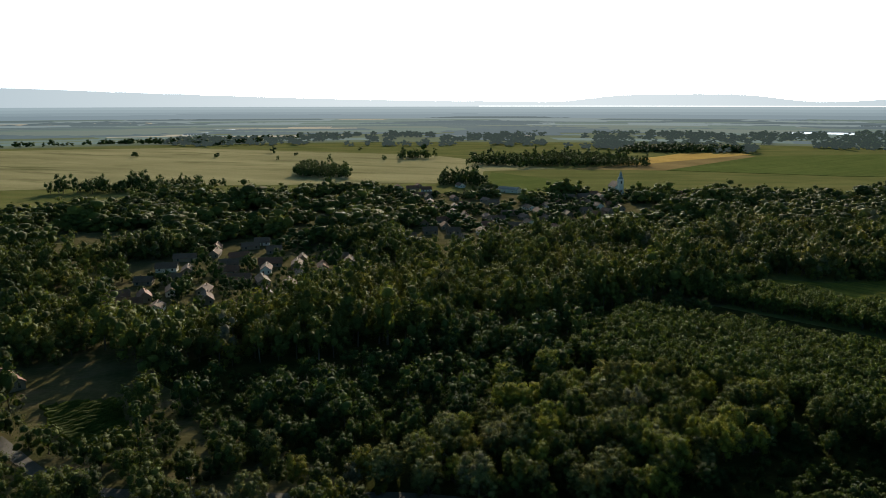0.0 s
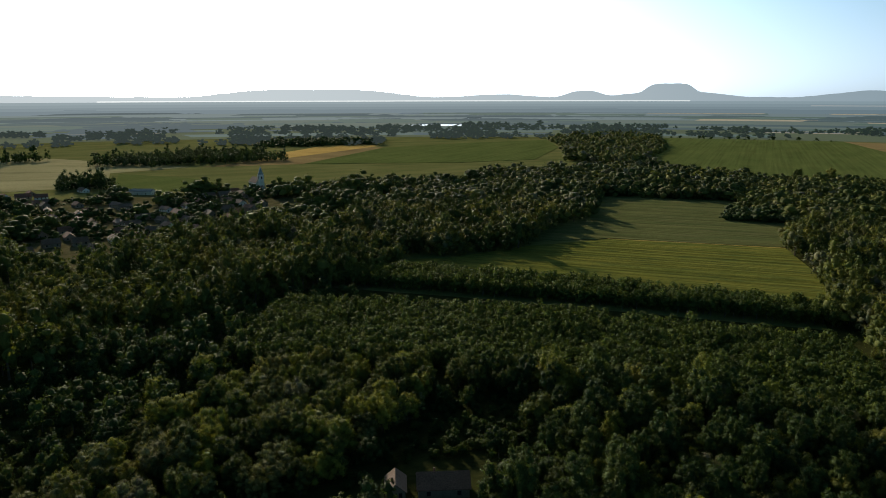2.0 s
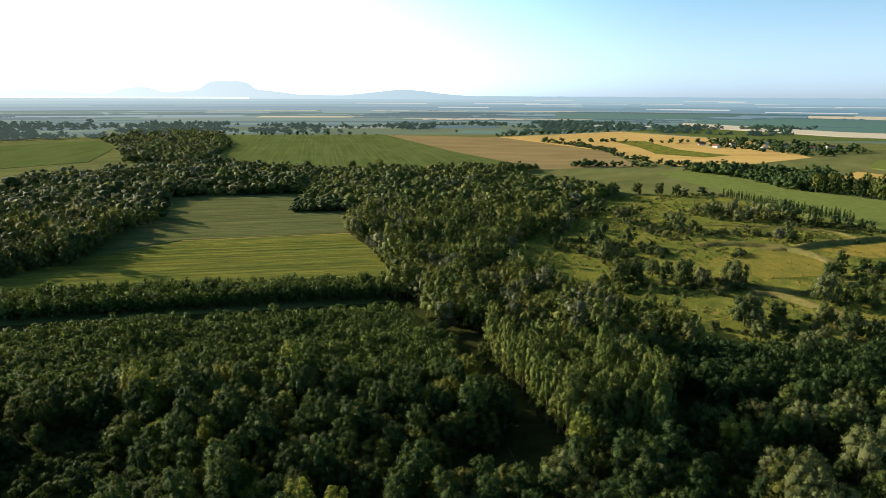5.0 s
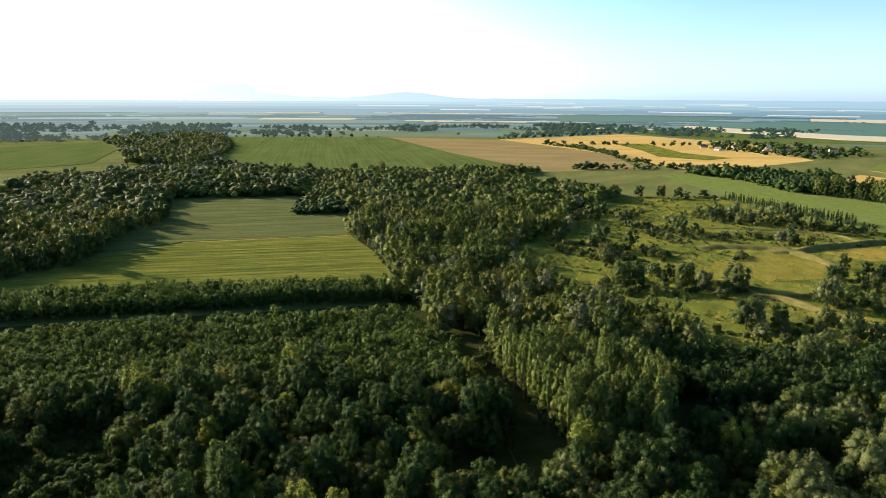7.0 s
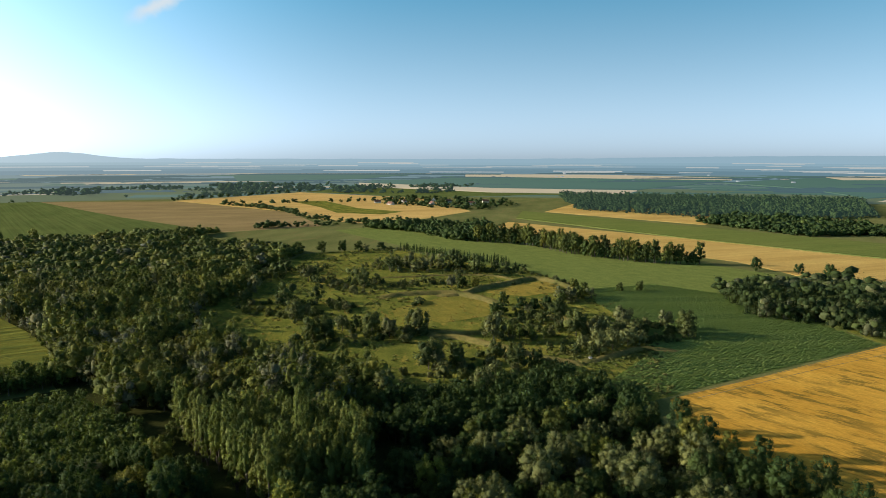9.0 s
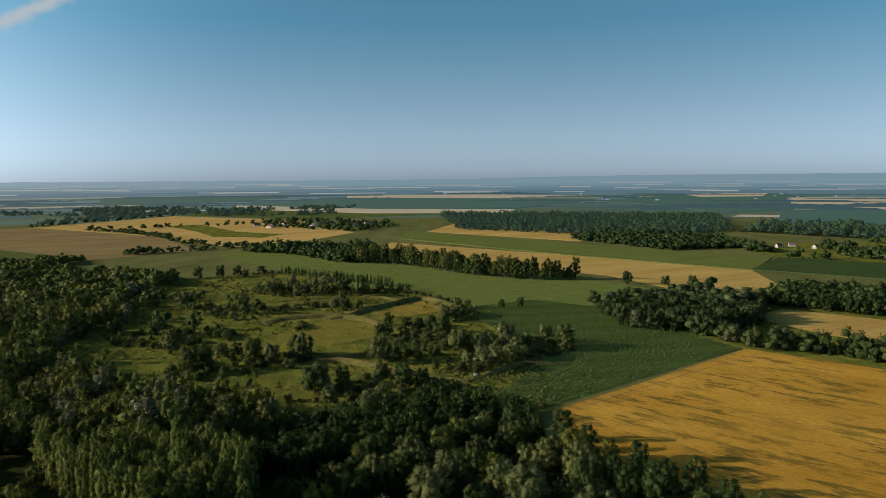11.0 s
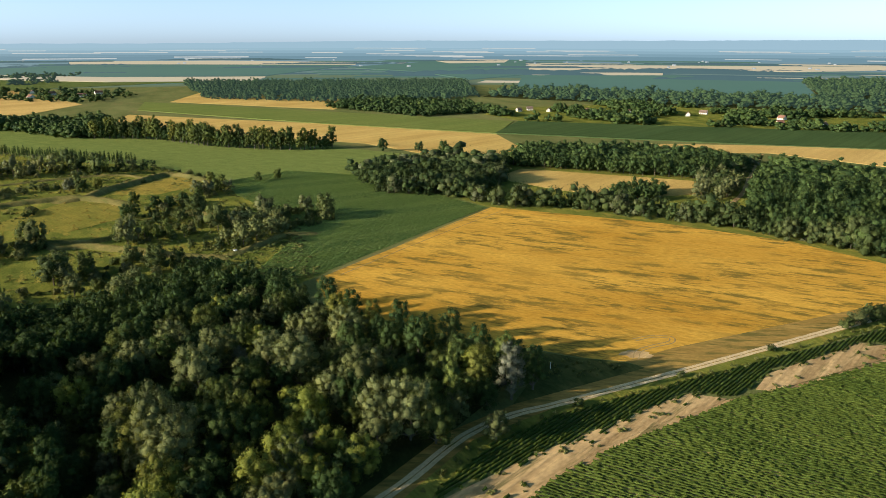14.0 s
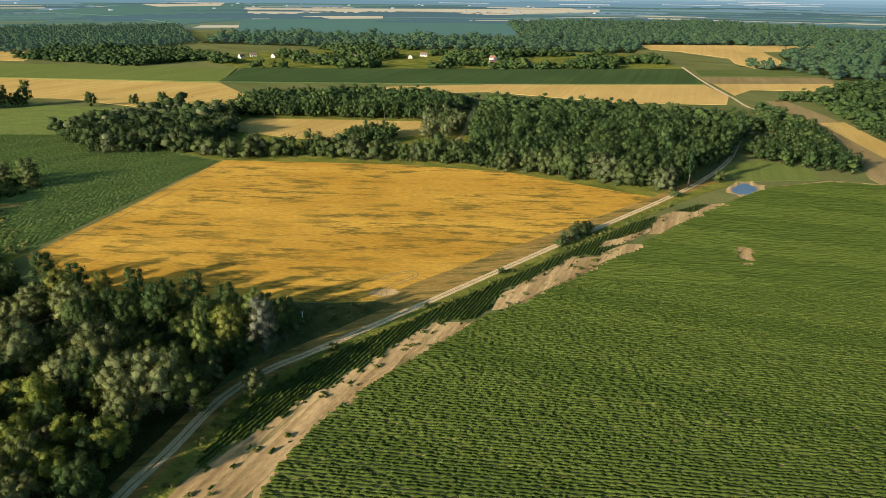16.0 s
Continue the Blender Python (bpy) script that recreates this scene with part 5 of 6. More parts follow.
pasture = [along([(-1283, 1396), (-1108, 1584), (-1044, 1725), (-878, 1905), (-700, 1950)], 13, 56, 14), scatter([(-330, 1230), (-360, 1320), (-270, 1300)], 13, 58), scatter([(-200, 1150), (-200, 1260), (60, 1280), (90, 1180), (-30, 1150)], 13, 59), scatter([(40, 1500), (60, 1620), (260, 1640), (240, 1520)], 15, 60), scatter([(-600, 700), (-560, 760), (-430, 800), (-460, 720)], 11, 61)] + [scatter([(-900, 1200), (-300, 1600), (100, 1450), (-150, 1080)], 130, 62), scatter([(-393, 919), (-315, 913), (-350, 1010), (-445, 1060)], 10, 65), scatter([(-186, 861), (-128, 867), (-140, 920), (-195, 930)], 9, 66), scatter([(-128, 1100), (-7, 1210), (62, 1327), (-10, 1400), (-171, 1300)], 17, 67), scatter([(72, 1560), (277, 1520), (300, 1640), (90, 1680)], 15, 68), along([(-1150, 1560), (-1000, 1600), (-860, 1600), (-830, 1760)], 7, 69, 12)]
wood("pasture_trees", np.concatenate(pasture), [("round", 3), ("tall", 1)], LEAF_DARK, "scattered trees and clumps on the pasture", size=(0.7, 1.15), seed=56, lods=(270, 1350))
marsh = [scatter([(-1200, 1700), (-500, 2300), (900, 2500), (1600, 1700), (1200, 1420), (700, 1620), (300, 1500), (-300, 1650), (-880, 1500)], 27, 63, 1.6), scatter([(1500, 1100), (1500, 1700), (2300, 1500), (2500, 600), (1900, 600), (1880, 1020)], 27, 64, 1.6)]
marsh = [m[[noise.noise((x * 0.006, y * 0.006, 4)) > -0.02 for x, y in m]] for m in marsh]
# marsh trees take their haze from FAR_TREE's painted glow
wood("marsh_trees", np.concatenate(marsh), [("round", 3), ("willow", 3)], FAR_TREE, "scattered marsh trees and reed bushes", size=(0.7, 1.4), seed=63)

# bushes of the meadow
rng = np.random.default_rng(70)
spots = scatter([(395, 290), (470, 330), (600, 340), (680, 355), (755, 290), (690, 220), (640, 120), (540, 40), (424, -20), (352, 33), (322, 60), (300, 140), (333, 237)], 7.5, 70, 1.5, without=[[(411, 196), (455, 161), (520, 150), (575, 105), (520, 78), (470, 95), (426, 119), (395, 161)]])
spots = spots[[noise.noise((x * 0.02, y * 0.02, 2)) > 0.1 for x, y in spots]]
spots = spots[np.argsort(np.hypot(spots[:, 0], spots[:, 1]))]
things(spots[:250], 70, [("bush", "bush", LEAF_BUSH, 4), ("hedge_tree", "round", LEAF_BUSH, 0.8)], LABELS, "bushes of the meadow", (0.5, 1.3))
wood("meadow_thickets", spots[250:], [("bush", 4), ("round", 0.8)], LEAF_BUSH, "thickets of bushes in the far meadow", "scrub", (0.5, 1.2), 75, (270, 700))
for i, (x, y, s) in enumerate([(380, 178, 0.8), (386, 172, 0.75), (392, 183, 0.6), (483, 106, 0.8), (559, 68, 0.7), (552, 60, 0.6), (564, 20, 0.65), (558, 34, 0.6), (540, 160, 0.8), (534, 150, 0.85), (545, 142, 0.7), (678, 390, 1.0), (688, 372, 1.0), (698, 350, 1.0), (706, 330, 1.05), (713, 314, 1.0), (650, 734, 1.15), (686, 720, 1.2), (268, 100, 0.5), (300, 78, 0.6), (330, 95, 0.5)]):
    tree("hedge_tree", "willow" if i in (0, 1, 19) else "round", LEAF_WILLOW if i in (0, 19) else LEAF, x, y, s, i * 47, "lone tree standing in the rough meadow", "tree", "lone trees", i % 4)
for i, (x, y, k) in enumerate([(219, -192, 1.1), (222, -199, 1.4), (225, -208, 1.5), (228, -214, 1.2), (248, -291, 1.0), (180, -74, 0.6), (192, -112, 0.5), (205, -152, 0.6)]):
    tree("bush", "bush", LEAF_BUSH, x, y, k, i * 61, "dark green bush on the verge of the farm track", "bush", "bushes along the track", i % 4)

CLUMPS = [
    ([(379, 40), (374, 32), (384, 26), (395, 19), (398, 13), (410, 32), (415, 23), (389, 34), (402, 27), (405, 16)], "willow", LEAF_WILLOW, 0.85, "silvery willow in a clump on the meadow"),
    ([(394, 98), (396, 91), (397, 84), (393, 77), (392, 70), (397, 64), (402, 88), (403, 74)], "tall", LEAF_POPLAR, 0.5, "slender greyish tree in a thin row on a bank"),
    ([(446, 103), (450, 99), (454, 105)], "round", LEAF_DARK, 0.7, "dark round bush tree beside a bank"),
    ([(469, 91), (470, 83), (483, 76), (478, 84)], "round", LEAF_DARK, 0.68, "dark round bush tree beside a bank"),
    ([(503, 70), (512, 64), (522, 60), (531, 57), (518, 70)], "round", LEAF, 0.75, "rounded tree in a clump on the meadow"),
    ([(373, 57), (372, 50), (371, 43), (369, 35)], "round", LEAF_BUSH, 0.45, "low rounded bush along a bank"),
    ([(306, 94), (307, 76), (321, 74)], "willow", LEAF_WILLOW, 0.75, "grey willow at the edge of the dense wood")]
for k, (spots_, kind_, leaf_, s_, label_) in enumerate(CLUMPS):
    for i, (x, y) in enumerate(spots_):
        tree("hedge_tree", kind_, leaf_, x, y, s_ * (0.85 + 0.09 * ((i * 3 + k) % 4)), 43 * i + 17 * k, label_, "tree", "clumps of the meadow", (i + k) % 4)

ROUGH = [(395, 286), (470, 330), (600, 345), (680, 360), (755, 290), (690, 220), (640, 120), (540, 40), (430, 12), (352, 36), (318, 36), (292, 80), (302, 140), (335, 237)]
DRY_PATCH = [(411, 196), (455, 161), (520, 150), (575, 105), (520, 78), (470, 95), (426, 119), (395, 161)]
tufts = scatter(ROUGH, 5.4, 72, 1.6, without=[DRY_PATCH])
tufts = tufts[[noise.noise((x * 0.04, y * 0.04, 5)) > -0.15 for x, y in tufts]]
wood("meadow_scrub", tufts, [("bush", 1)], LEAF_WEED, "low weeds and seedling bushes of the meadow", "scrub", (0.14, 0.42), 72, (100, 150), 0.1)
wood("dry_tussocks", np.concatenate([scatter(DRY_PATCH, 6.5, 73, 1.8), scatter(ROUGH, 14, 74, 1.8)]), [("bush", 1)], LEAF_DRY, "yellow tussocks of dry grass", "grass", (0.1, 0.24), 73, (100, 150), 0.12)
wood("margin_weeds", scatter([(300, 10), (330, 60), (440, 40), (420, 5), (360, 0), (321, -5)], 3.2, 77, 1.5), [("bush", 1)], LEAF_WEED, "weeds and low scrub between crop and meadow", "scrub", (0.15, 0.45), 77, (100, 150), 0.05)
wood("verge_weeds", np.concatenate([along([(136, -14), (163, -41), (175, -64), (188, -110), (215, -196), (240, -282)], 2.6, 79, 1.6), scatter([(198, -66), (210, -60), (218, -68), (209, -86), (203, -98), (196, -90)], 3.0, 80, 1.5)]), [("bush", 1)], LEAF_WEED, "weeds and tall grass on the verges of the track", "grass", (0.12, 0.34), 78, (100, 300), 0.05)
strays = np.concatenate([scatter([(x + dx, y) for x, y in p], 1.5, 81 + k, 1.5) for k, p in enumerate(SANDS) for dx in (-1.5, 1.5)])
strays = strays[[noise.noise((x * 0.22, y * 0.22, 6)) + 0.5 * noise.noise((x * 0.8, y * 0.8, 6)) > 0.48 for x, y in strays]]
wood("stray_crop", strays, [("bush", 1)], LEAF_WEED, "stray crop plants and weeds on bare soil", "crop", (0.1, 0.26), 81, (10, 20), 0.02)
wood("lane_side_trees", scatter([(495, -285), (540, -335), (590, -385), (575, -388), (512, -338), (436, -276), (436, -250), (462, -268)], 6.5, 85), [("round", 3), ("bush", 1.5)], LEAF_BUSH, "trees and bushes beside the lane between two woods", "scrub", (0.5, 0.95), 85, (250, 620), -0.6)
wood("hedge_wood", scatter([(474, -212), (466, -246), (437, -230), (442, -203), (458, -200)], 5.5, 86), [("round", 1)], LEAF_DARK, "dense dark clump of trees in the hedge", size=(0.7, 1.0), seed=86, lods=(250, 620), floor=-0.6)


# ---------------------------------------------------------------- buildings
def box(bm, x0, x1, y0, y1, z0, z1):
    v = [bm.verts.new(p) for p in ((x0, y0, z0), (x1, y0, z0), (x1, y1, z0), (x0, y1, z0), (x0, y0, z1), (x1, y0, z1), (x1, y1, z1), (x0, y1, z1))]
    for f in ((3, 2, 1, 0), (4, 5, 6, 7), (0, 1, 5, 4), (1, 2, 6, 5), (2, 3, 7, 6), (3, 0, 4, 7)):
        bm.faces.new([v[i] for i in f])


def boxed(*b):
    bm = bmesh.new()
    box(bm, *b)
    return bm


def gabled(w, l, h, rise):
    """A house body with gables at both ends."""
    bm = bmesh.new()
    ends = []
    for y in (-l / 2, l / 2):
        ends.append([bm.verts.new(p) for p in ((-w / 2, y, -0.2), (w / 2, y, -0.2), (w / 2, y, h), (0, y, h + rise), (-w / 2, y, h))])
    a, b = ends
    bm.faces.new(a)
    bm.faces.new(b[::-1])
    for i in range(5):
        j = (i + 1) % 5
        bm.faces.new((a[i], b[i], b[j], a[j]))
    bmesh.ops.recalc_face_normals(bm, faces=bm.faces)
    return bm


def roof_of(w, l, h, rise, thick=0.22, over=0.45):
    bm = bmesh.new()
    run = w / 2 + over
    drop = rise * over / (w / 2)
    sect = [(-run, h - drop), (0, h + rise), (run, h - drop), (run, h - drop + thick), (0, h + rise + thick), (-run, h - drop + thick)]
    ends = [[bm.verts.new((x, y, z + 0.02)) for x, z in sect] for y in (-l / 2 - over, l / 2 + over)]
    a, b = ends
    for i in range(6):
        j = (i + 1) % 6
        bm.faces.new((a[i], b[i], b[j], a[j]))
    for q in ((0, 1, 4, 5), (1, 2, 3, 4)):
        bm.faces.new([a[i] for i in q])
        bm.faces.new([b[i] for i in q[::-1]])
    bmesh.ops.recalc_face_normals(bm, faces=bm.faces)
    return bm


def house(x, y, turn, w, l, h, rise, walls, tiles, label, name="house", group="houses of the village"):
    root = new(name)
    root.matrix_world = pose(x, y, 0, 0, 0, turn)
    part("wall", gabled(w, l, h, rise), walls, root)
    roof = part("roof", roof_of(w, l, h, rise), tiles, root)
    part("chimney", boxed(w * 0.12, w * 0.12 + 0.5, l * 0.15, l * 0.15 + 0.5, h + rise * 0.4, h + rise + 0.7), TILES_OLD, roof)
    for s in (-1, 1):
        for k in (-0.25, 0.25):
            part("window", boxed(w * k - 0.45, w * k + 0.45, s * l / 2 - 0.05, s * l / 2 + 0.05, 0.9, 2.1), GLASS, root)
        for k in (-0.3, 0.3):
            part("window", boxed(s * w / 2 - 0.05, s * w / 2 + 0.05, l * k - 0.5, l * k + 0.5, 0.9, 2.1), GLASS, root)
        part("door", boxed(s * w / 2 - 0.06, s * w / 2 + 0.06, -0.5, 0.5, 0, 2.05), TIMBER, root)
    return tagged(root, label, "house", group)


rng = np.random.default_rng(80)
for i, (x, y) in enumerate(HOMES):
    light = i < len(WHITE_HOMES) or rng.random() < 0.1
    red = rng.random() < 0.3
    house(x, y, 25 + rng.uniform(-14, 14) + (90 if rng.random() < 0.4 else 0), rng.uniform(5.8, 7.4), rng.uniform(9, 14), rng.uniform(2.4, 2.9), rng.uniform(2.0, 2.8),
          PLASTER if light else PLASTER_WARM, TILES if red else TILES_OLD, f"{'white' if light else 'greyish'} plastered village house with a {'red' if red else 'weathered brown'} tiled gable roof")
house(47, 167, 78, 7.5, 13, 2.8, 2.6, PLASTER_WARM, TILES, "farmhouse with a weathered tiled roof in a dark clearing", group="")
house(35, 169.5, 168, 5.0, 8, 2.5, 2.0, PLASTER_WARM, TILES_OLD, "small outbuilding with a weathered roof beside the farmhouse", "outbuilding", "")
house(-203, 211, 60, 8, 14, 3.0, 2.6, PLASTER_WARM, TILES, "house with a long tiled roof near the vineyard", group="")
house(-41, 188, 30, 4.5, 6.5, 2.4, 1.8, PLASTER_WARM, SLATE, "small shed with a pale sheet roof among trees", "shed", "")
for i, (x, y) in enumerate(FARMS):
    house(x, y, 20 + i * 37, 6, 8 + i % 4, 2.8, 3.0, PLASTER, TILES if i % 3 else TILES_OLD, "white farmstead house with a tiled gable roof", "farmhouse", "farmsteads")
for i, (x, y) in enumerate(HAMLET):
    house(x, y, 30 + i * 51, 9, 14, 3.5, 3.5, PLASTER, TILES, "white hamlet house with a red tiled roof", "hamlet_house", "houses of the hamlet")
house(-97, 818, 70, 10, 30, 4, 2, PLASTER, SLATE, "long barn with a pale sheet roof", "barn", "")


def church(x, y, turn):
    root = new("church")
    root.matrix_world = pose(x, y, 0, 0, 0, turn)
    part("nave", gabled(10, 20, 8, 5), PLASTER, root)
    part("roof", roof_of(10, 20, 8, 5), TILES_OLD, root, "weathered brown tiled roof")
    tower = part("tower", boxed(-2.6, 2.6, -15, -9.8, 0, 17), PLASTER, root, "white plastered bell tower")
    bm = bmesh.new()
    prof = [(3.0, 17), (3.0, 17.5), (2.7, 18.6), (1.7, 20), (1.5, 21.2), (1.9, 21.8), (0.9, 23.5), (0.15, 26)]
    rings = [[bm.verts.new((r * math.cos(k * math.pi / 4 + math.pi / 8), -12.4 + r * math.sin(k * math.pi / 4 + math.pi / 8), z)) for k in range(8)] for r, z in prof]
    for a, b in zip(rings, rings[1:]):
        for k in range(8):
            bm.faces.new((a[k], a[(k + 1) % 8], b[(k + 1) % 8], b[k]))
    bm.faces.new(rings[-1])
    bm.faces.new(rings[0][::-1])
    part("spire", bm, COPPER, root, "grey-green curved spire")
    for s in (-1, 1):
        part("belfry_window", boxed(s * 2.6 - 0.05, s * 2.6 + 0.05, -13.1, -11.7, 12, 15), GLASS, tower)
        for k in (-5, 0, 5):
            part("window", boxed(s * 5 - 0.06, s * 5 + 0.06, k - 0.7, k + 0.7, 3, 6.2), GLASS, root)
    part("belfry_window", boxed(-0.7, 0.7, -15.05, -14.95, 12, 15), GLASS, tower)
    return tagged(root, "white village church with a baroque bell tower", "church")


church(*CHURCH, 20)

# small white box on the meadow's edge
bm = boxed(-0.9, 0.9, -0.7, 0.7, 0, 1.5)
bmesh.ops.bevel(bm, geom=bm.edges[:], offset=0.06, segments=1, affect="EDGES")
hut = tagged(new("hide_hut"), "small white box hut on the meadow's edge", "hut")
hut.matrix_world = pose(361, 35, 0.15, 0, 0, 20)
part("body", bm, WHITE, hut)
part("roof", boxed(-1.05, 1.05, -0.85, 0.85, 1.5, 1.6), SLATE, hut)

# ---------------------------------------------------------------- vineyard, banks
crop_rows("vineyard_rows", [(-179, 198), (-157, 209), (-127, 177), (-150, 175), (-163, 184)], 62, 2.0, 1.5, LEAF_CROP, "green vineyard rows beside the village lane", 13)

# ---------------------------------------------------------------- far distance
# plain, parcels, rim, hills and treelines all carry haze painted as glow
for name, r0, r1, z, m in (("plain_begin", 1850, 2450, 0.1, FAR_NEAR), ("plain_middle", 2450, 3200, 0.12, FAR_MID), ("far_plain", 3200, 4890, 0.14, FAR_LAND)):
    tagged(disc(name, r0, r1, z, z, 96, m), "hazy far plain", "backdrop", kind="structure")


def patchwork(name, share, material, label, z, seed, az0, az1):
    """Far fields as one sheet of long parcels laid over the plain."""
    rng = np.random.default_rng(seed)
    verts, quads = [], []
    r = 1950.0
    while r < 4700:
        deep = rng.uniform(0.035, 0.1) * r
        t = az0
        while t < az1:
            wide = rng.uniform(3, 13)
            if rng.random() < share:
                k = len(verts)
                skew = rng.uniform(-1.0, 1.0)
                for rr, tt in ((r, t), (r, t + wide), (r + deep * 0.8, t + wide + skew), (r + deep * 0.8, t + skew)):
                    verts.append((-rr * math.sin(radians(tt)), rr * math.cos(radians(tt)), z))
                quads.append((k, k + 3, k + 2, k + 1))
            t += wide
        r += deep
    return tagged(new(name, mesh_of(name, np.array(verts), None, quads, [material])), label, "backdrop", kind="stuff")


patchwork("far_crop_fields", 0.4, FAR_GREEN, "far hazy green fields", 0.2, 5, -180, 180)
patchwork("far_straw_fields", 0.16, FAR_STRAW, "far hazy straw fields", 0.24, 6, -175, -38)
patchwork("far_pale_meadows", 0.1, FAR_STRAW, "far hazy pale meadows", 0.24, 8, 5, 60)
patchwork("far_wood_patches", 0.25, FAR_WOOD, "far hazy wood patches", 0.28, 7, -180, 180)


def band(name, az0, az1, dist, top_of, material, label, low=0.0, depth=60.0):
    """A far rise of land or wood, seen as a long low form: front, back and crest."""
    az = np.radians(np.arange(az0, az1 + 0.01, 0.25))
    t = np.array([top_of(math.degrees(a)) for a in az])
    x, y = -np.sin(az), np.cos(az)
    v = np.concatenate([np.c_[x * dist, y * dist, np.full(len(az), low)], np.c_[x * (dist + depth * 0.5), y * (dist + depth * 0.5), t], np.c_[x * (dist + depth), y * (dist + depth), np.full(len(az), low)]])
    n = len(az)
    i = np.arange(n - 1)
    q = np.concatenate([np.stack([i, i + 1, i + n + 1, i + n], 1), np.stack([i + n, i + n + 1, i + 2 * n + 1, i + 2 * n], 1)])
    return tagged(new(name, mesh_of(name, v, None, q, [material], smooth=True)), label, "backdrop", kind="structure")


def hill_line(deg):
    """Height of the hills along the horizon, in degrees above level."""
    bump = lambda c, w, h, p=2: h * math.exp(-abs((deg - c) / w) ** p)
    s = -0.15 + bump(-32.5, 1.75, 0.58, 6) + bump(-32.8, 4.0, 0.42, 3) + bump(-26.4, 1.5, 0.5, 3) + bump(-45.5, 2.8, 0.45) + bump(-6, 7, 0.6, 4) + bump(58, 32, 1.3) + bump(-112, 26, 0.28, 4) + bump(-20, 3, 0.25) + bump(-150, 20, 0.4) + bump(150, 50, 0.4)
    return s + 0.04 * noise.noise((deg * 0.6, 0, 3.0)) + 0.02 * noise.noise((deg * 2.1, 0, 9.0))


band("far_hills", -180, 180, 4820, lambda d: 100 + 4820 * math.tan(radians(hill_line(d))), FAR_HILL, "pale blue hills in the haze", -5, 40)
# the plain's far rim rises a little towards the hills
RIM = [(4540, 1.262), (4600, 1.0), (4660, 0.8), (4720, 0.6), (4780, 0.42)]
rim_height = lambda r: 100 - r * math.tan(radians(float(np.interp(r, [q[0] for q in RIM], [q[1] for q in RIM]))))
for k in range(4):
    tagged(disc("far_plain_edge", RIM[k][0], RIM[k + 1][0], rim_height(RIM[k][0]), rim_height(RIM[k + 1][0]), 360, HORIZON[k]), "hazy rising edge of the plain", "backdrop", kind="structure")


def rim_parcels(name, count, material, label, seed, az0, az1, long, lift, reach=225):
    """Long thin parcels of field or wood on the far rim."""
    rng = np.random.default_rng(seed)
    verts, quads = [], []
    for i in range(count):
        t, r = rng.uniform(az0, az1), 4545 + reach * rng.random() ** 0.8
        wide, deep = rng.uniform(*long), rng.uniform(5, 16)
        k, steps = len(verts), 6
        for q in range(steps + 1):
            for rr in (r, min(4779.0, r + deep)):
                a = radians(t + wide * q / steps)
                verts.append((-rr * math.sin(a), rr * math.cos(a), rim_height(rr) + lift))
        for q in range(steps):
            quads.append((k + 2 * q, k + 2 * q + 1, k + 2 * q + 3, k + 2 * q + 2))
    return tagged(new(name, mesh_of(name, np.array(verts), None, quads, [material])), label, "backdrop", kind="stuff")


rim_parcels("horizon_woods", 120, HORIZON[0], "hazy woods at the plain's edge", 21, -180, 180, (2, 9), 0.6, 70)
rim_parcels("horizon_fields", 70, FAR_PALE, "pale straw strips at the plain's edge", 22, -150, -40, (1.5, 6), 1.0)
# the lake's shine is painted as glow, it reflects nothing
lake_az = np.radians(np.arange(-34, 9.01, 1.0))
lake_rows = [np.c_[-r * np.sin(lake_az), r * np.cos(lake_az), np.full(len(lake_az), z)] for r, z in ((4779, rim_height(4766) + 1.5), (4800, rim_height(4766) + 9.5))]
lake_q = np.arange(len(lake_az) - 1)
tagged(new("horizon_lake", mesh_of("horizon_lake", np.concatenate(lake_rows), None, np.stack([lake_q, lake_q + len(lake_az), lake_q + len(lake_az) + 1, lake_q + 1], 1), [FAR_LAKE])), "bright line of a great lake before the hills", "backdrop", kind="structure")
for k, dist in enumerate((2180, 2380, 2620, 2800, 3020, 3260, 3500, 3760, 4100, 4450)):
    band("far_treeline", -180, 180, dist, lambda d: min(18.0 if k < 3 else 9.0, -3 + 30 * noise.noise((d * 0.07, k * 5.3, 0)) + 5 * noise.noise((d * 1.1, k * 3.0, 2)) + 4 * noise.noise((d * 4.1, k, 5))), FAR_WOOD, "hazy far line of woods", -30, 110)


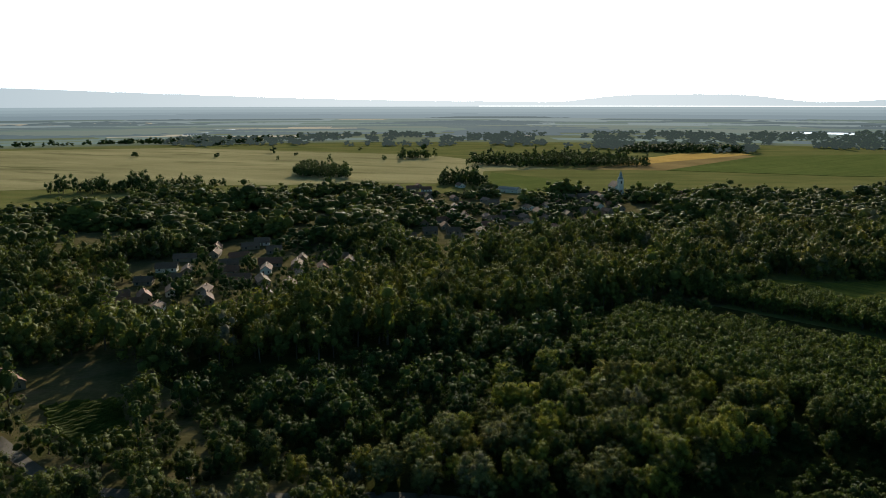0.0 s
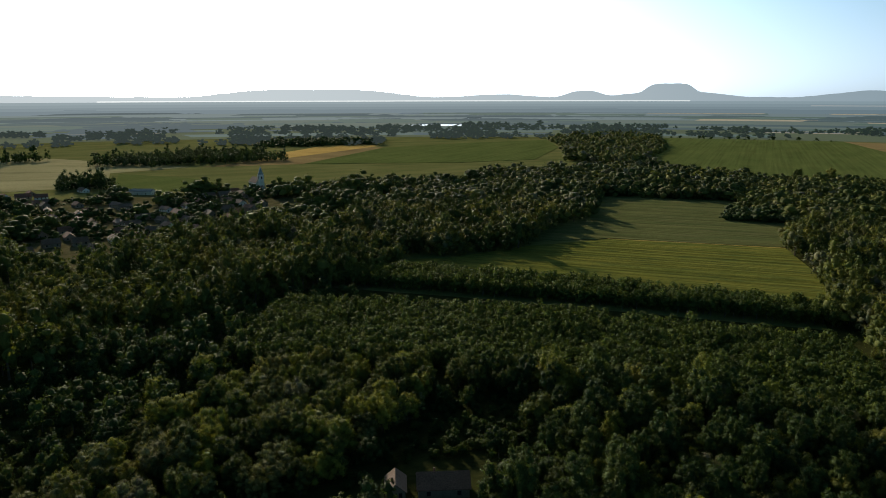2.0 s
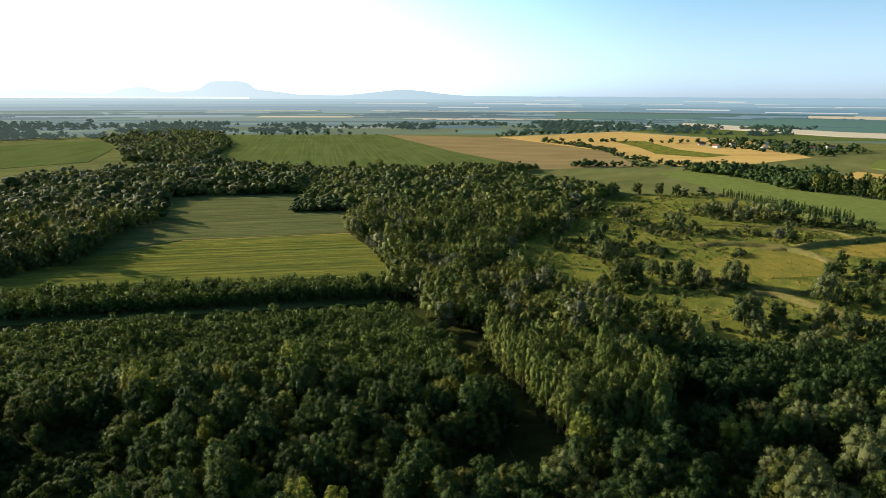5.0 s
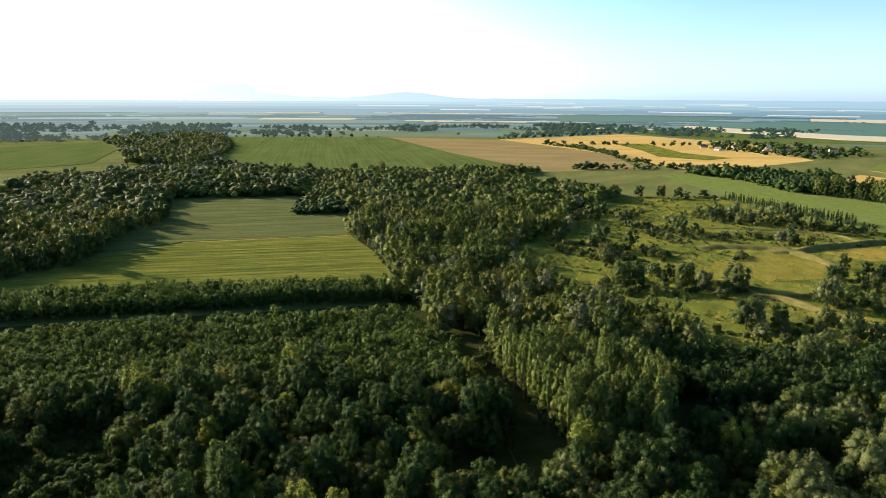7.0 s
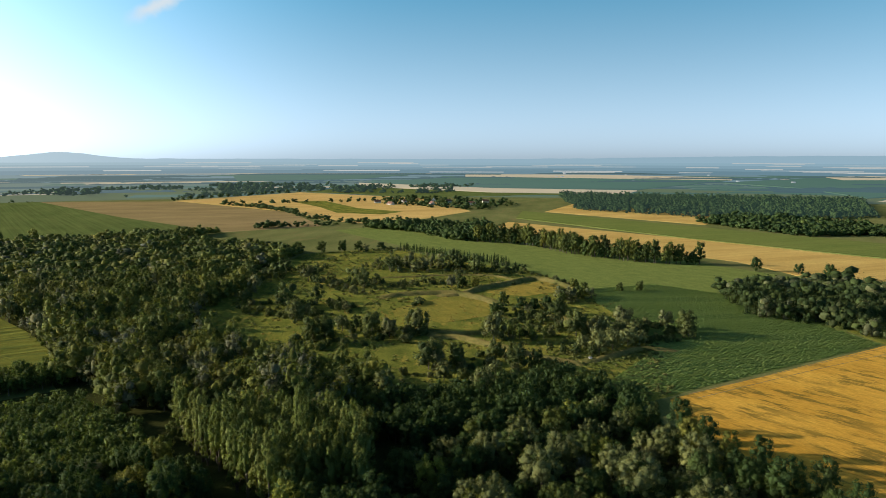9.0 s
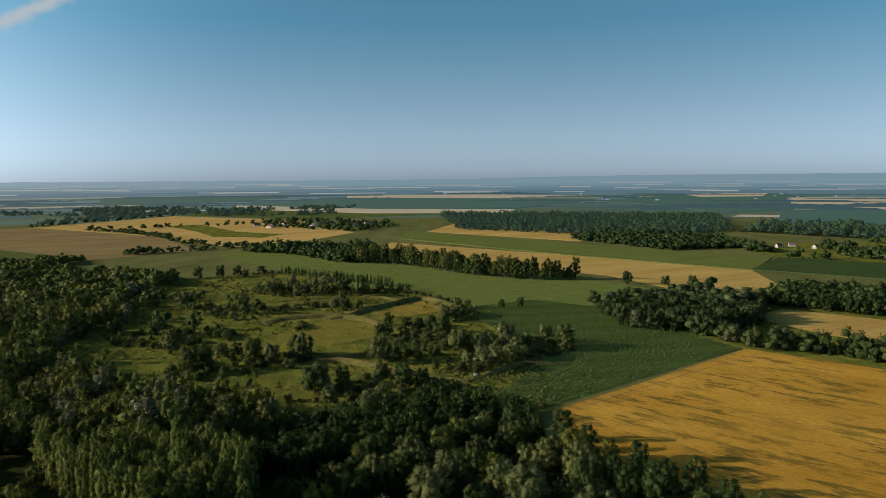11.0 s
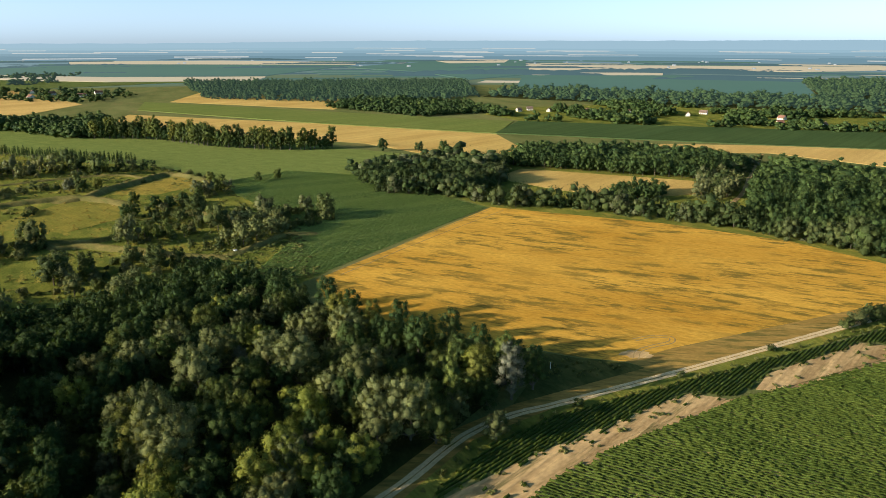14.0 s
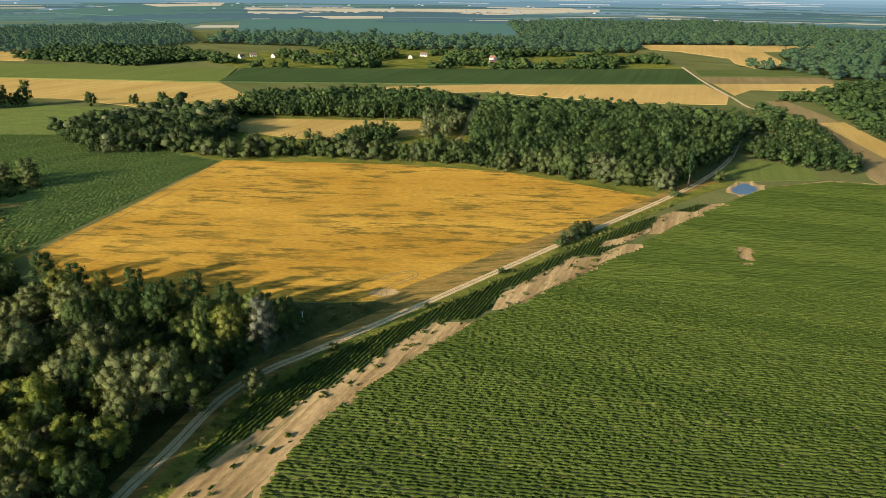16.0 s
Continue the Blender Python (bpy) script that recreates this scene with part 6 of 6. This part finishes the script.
# ---------------------------------------------------------------- small things
def pole(x, y, turn, high, label):
    root = new("utility_pole")
    root.matrix_world = pose(x, y, 0, 0, 0, turn)
    bm = bmesh.new()
    bmesh.ops.create_cone(bm, cap_ends=True, segments=8, radius1=0.16, radius2=0.1, depth=high, matrix=Matrix.Translation((0, 0, high / 2)))
    part("post", bm, TIMBER, root)
    part("crossarm", boxed(-0.9, 0.9, -0.06, 0.06, high - 0.7, high - 0.55), TIMBER, root)
    for k in (-0.75, 0.0, 0.75):
        part("insulator", boxed(k - 0.06, k + 0.06, -0.06, 0.06, high - 0.55, high - 0.3), WHITE, root)
    return tagged(root, label, "pole", "utility poles")


for x, y, t in ((-131, 151, 20), (-209, 272, 30), (-182, 186, 25), (-96, 152, 10), (-150, 330, 30), (-90, 500, 20)):
    pole(x, y, t, 8.5, "grey timber utility pole beside the village lane")
post = tagged(new("marker_post"), "small white marker post in shaded grass", "post")
post.matrix_world = pose(205, -74, 0.1)
part("stake", boxed(-0.1, 0.1, -0.1, 0.1, 0, 2.2), WHITE, post)
fence = tagged(new("garden_fence"), "low grey timber fence of the clearing garden", "fence")
for k in range(12):
    bm = boxed(-0.07, 0.07, -0.07, 0.07, 0, 1.5)
    bmesh.ops.translate(bm, verts=bm.verts, vec=(159 - 14 * k / 11, 115 - 17 * k / 11, 0))
    part("fence_post", bm, TIMBER, fence)

rng = np.random.default_rng(90)
verts, tris_q = [], []
for i in range(30):
    t, r = radians(rng.uniform(-135, -80)), rng.uniform(3100, 4500)
    x, y, w, l, h = -r * math.sin(t), r * math.cos(t), rng.uniform(3, 5), rng.uniform(4, 9), rng.uniform(2, 4)
    k = len(verts)
    for z in (0, h):
        verts += [(x - w, y - l, z), (x + w, y - l, z), (x + w, y + l, z), (x - w, y + l, z)]
    verts += [(x, y - l, h + 4), (x, y + l, h + 4)]
    tris_q += [(k, k + 1, k + 5, k + 4), (k + 1, k + 2, k + 6, k + 5), (k + 2, k + 3, k + 7, k + 6), (k + 3, k, k + 4, k + 7), (k + 4, k + 5, k + 8, k + 8), (k + 5, k + 6, k + 9, k + 8), (k + 7, k + 4, k + 8, k + 9)]
quads = [q for q in tris_q if len(set(q)) == 4]
tris = [q[:3] for q in tris_q if len(set(q)) == 3]
tagged(new("far_town", mesh_of("far_town", np.array(verts, float), tris or None, quads, [FAR_WALL])), "pale far buildings scattered along the horizon", "backdrop", kind="stuff")
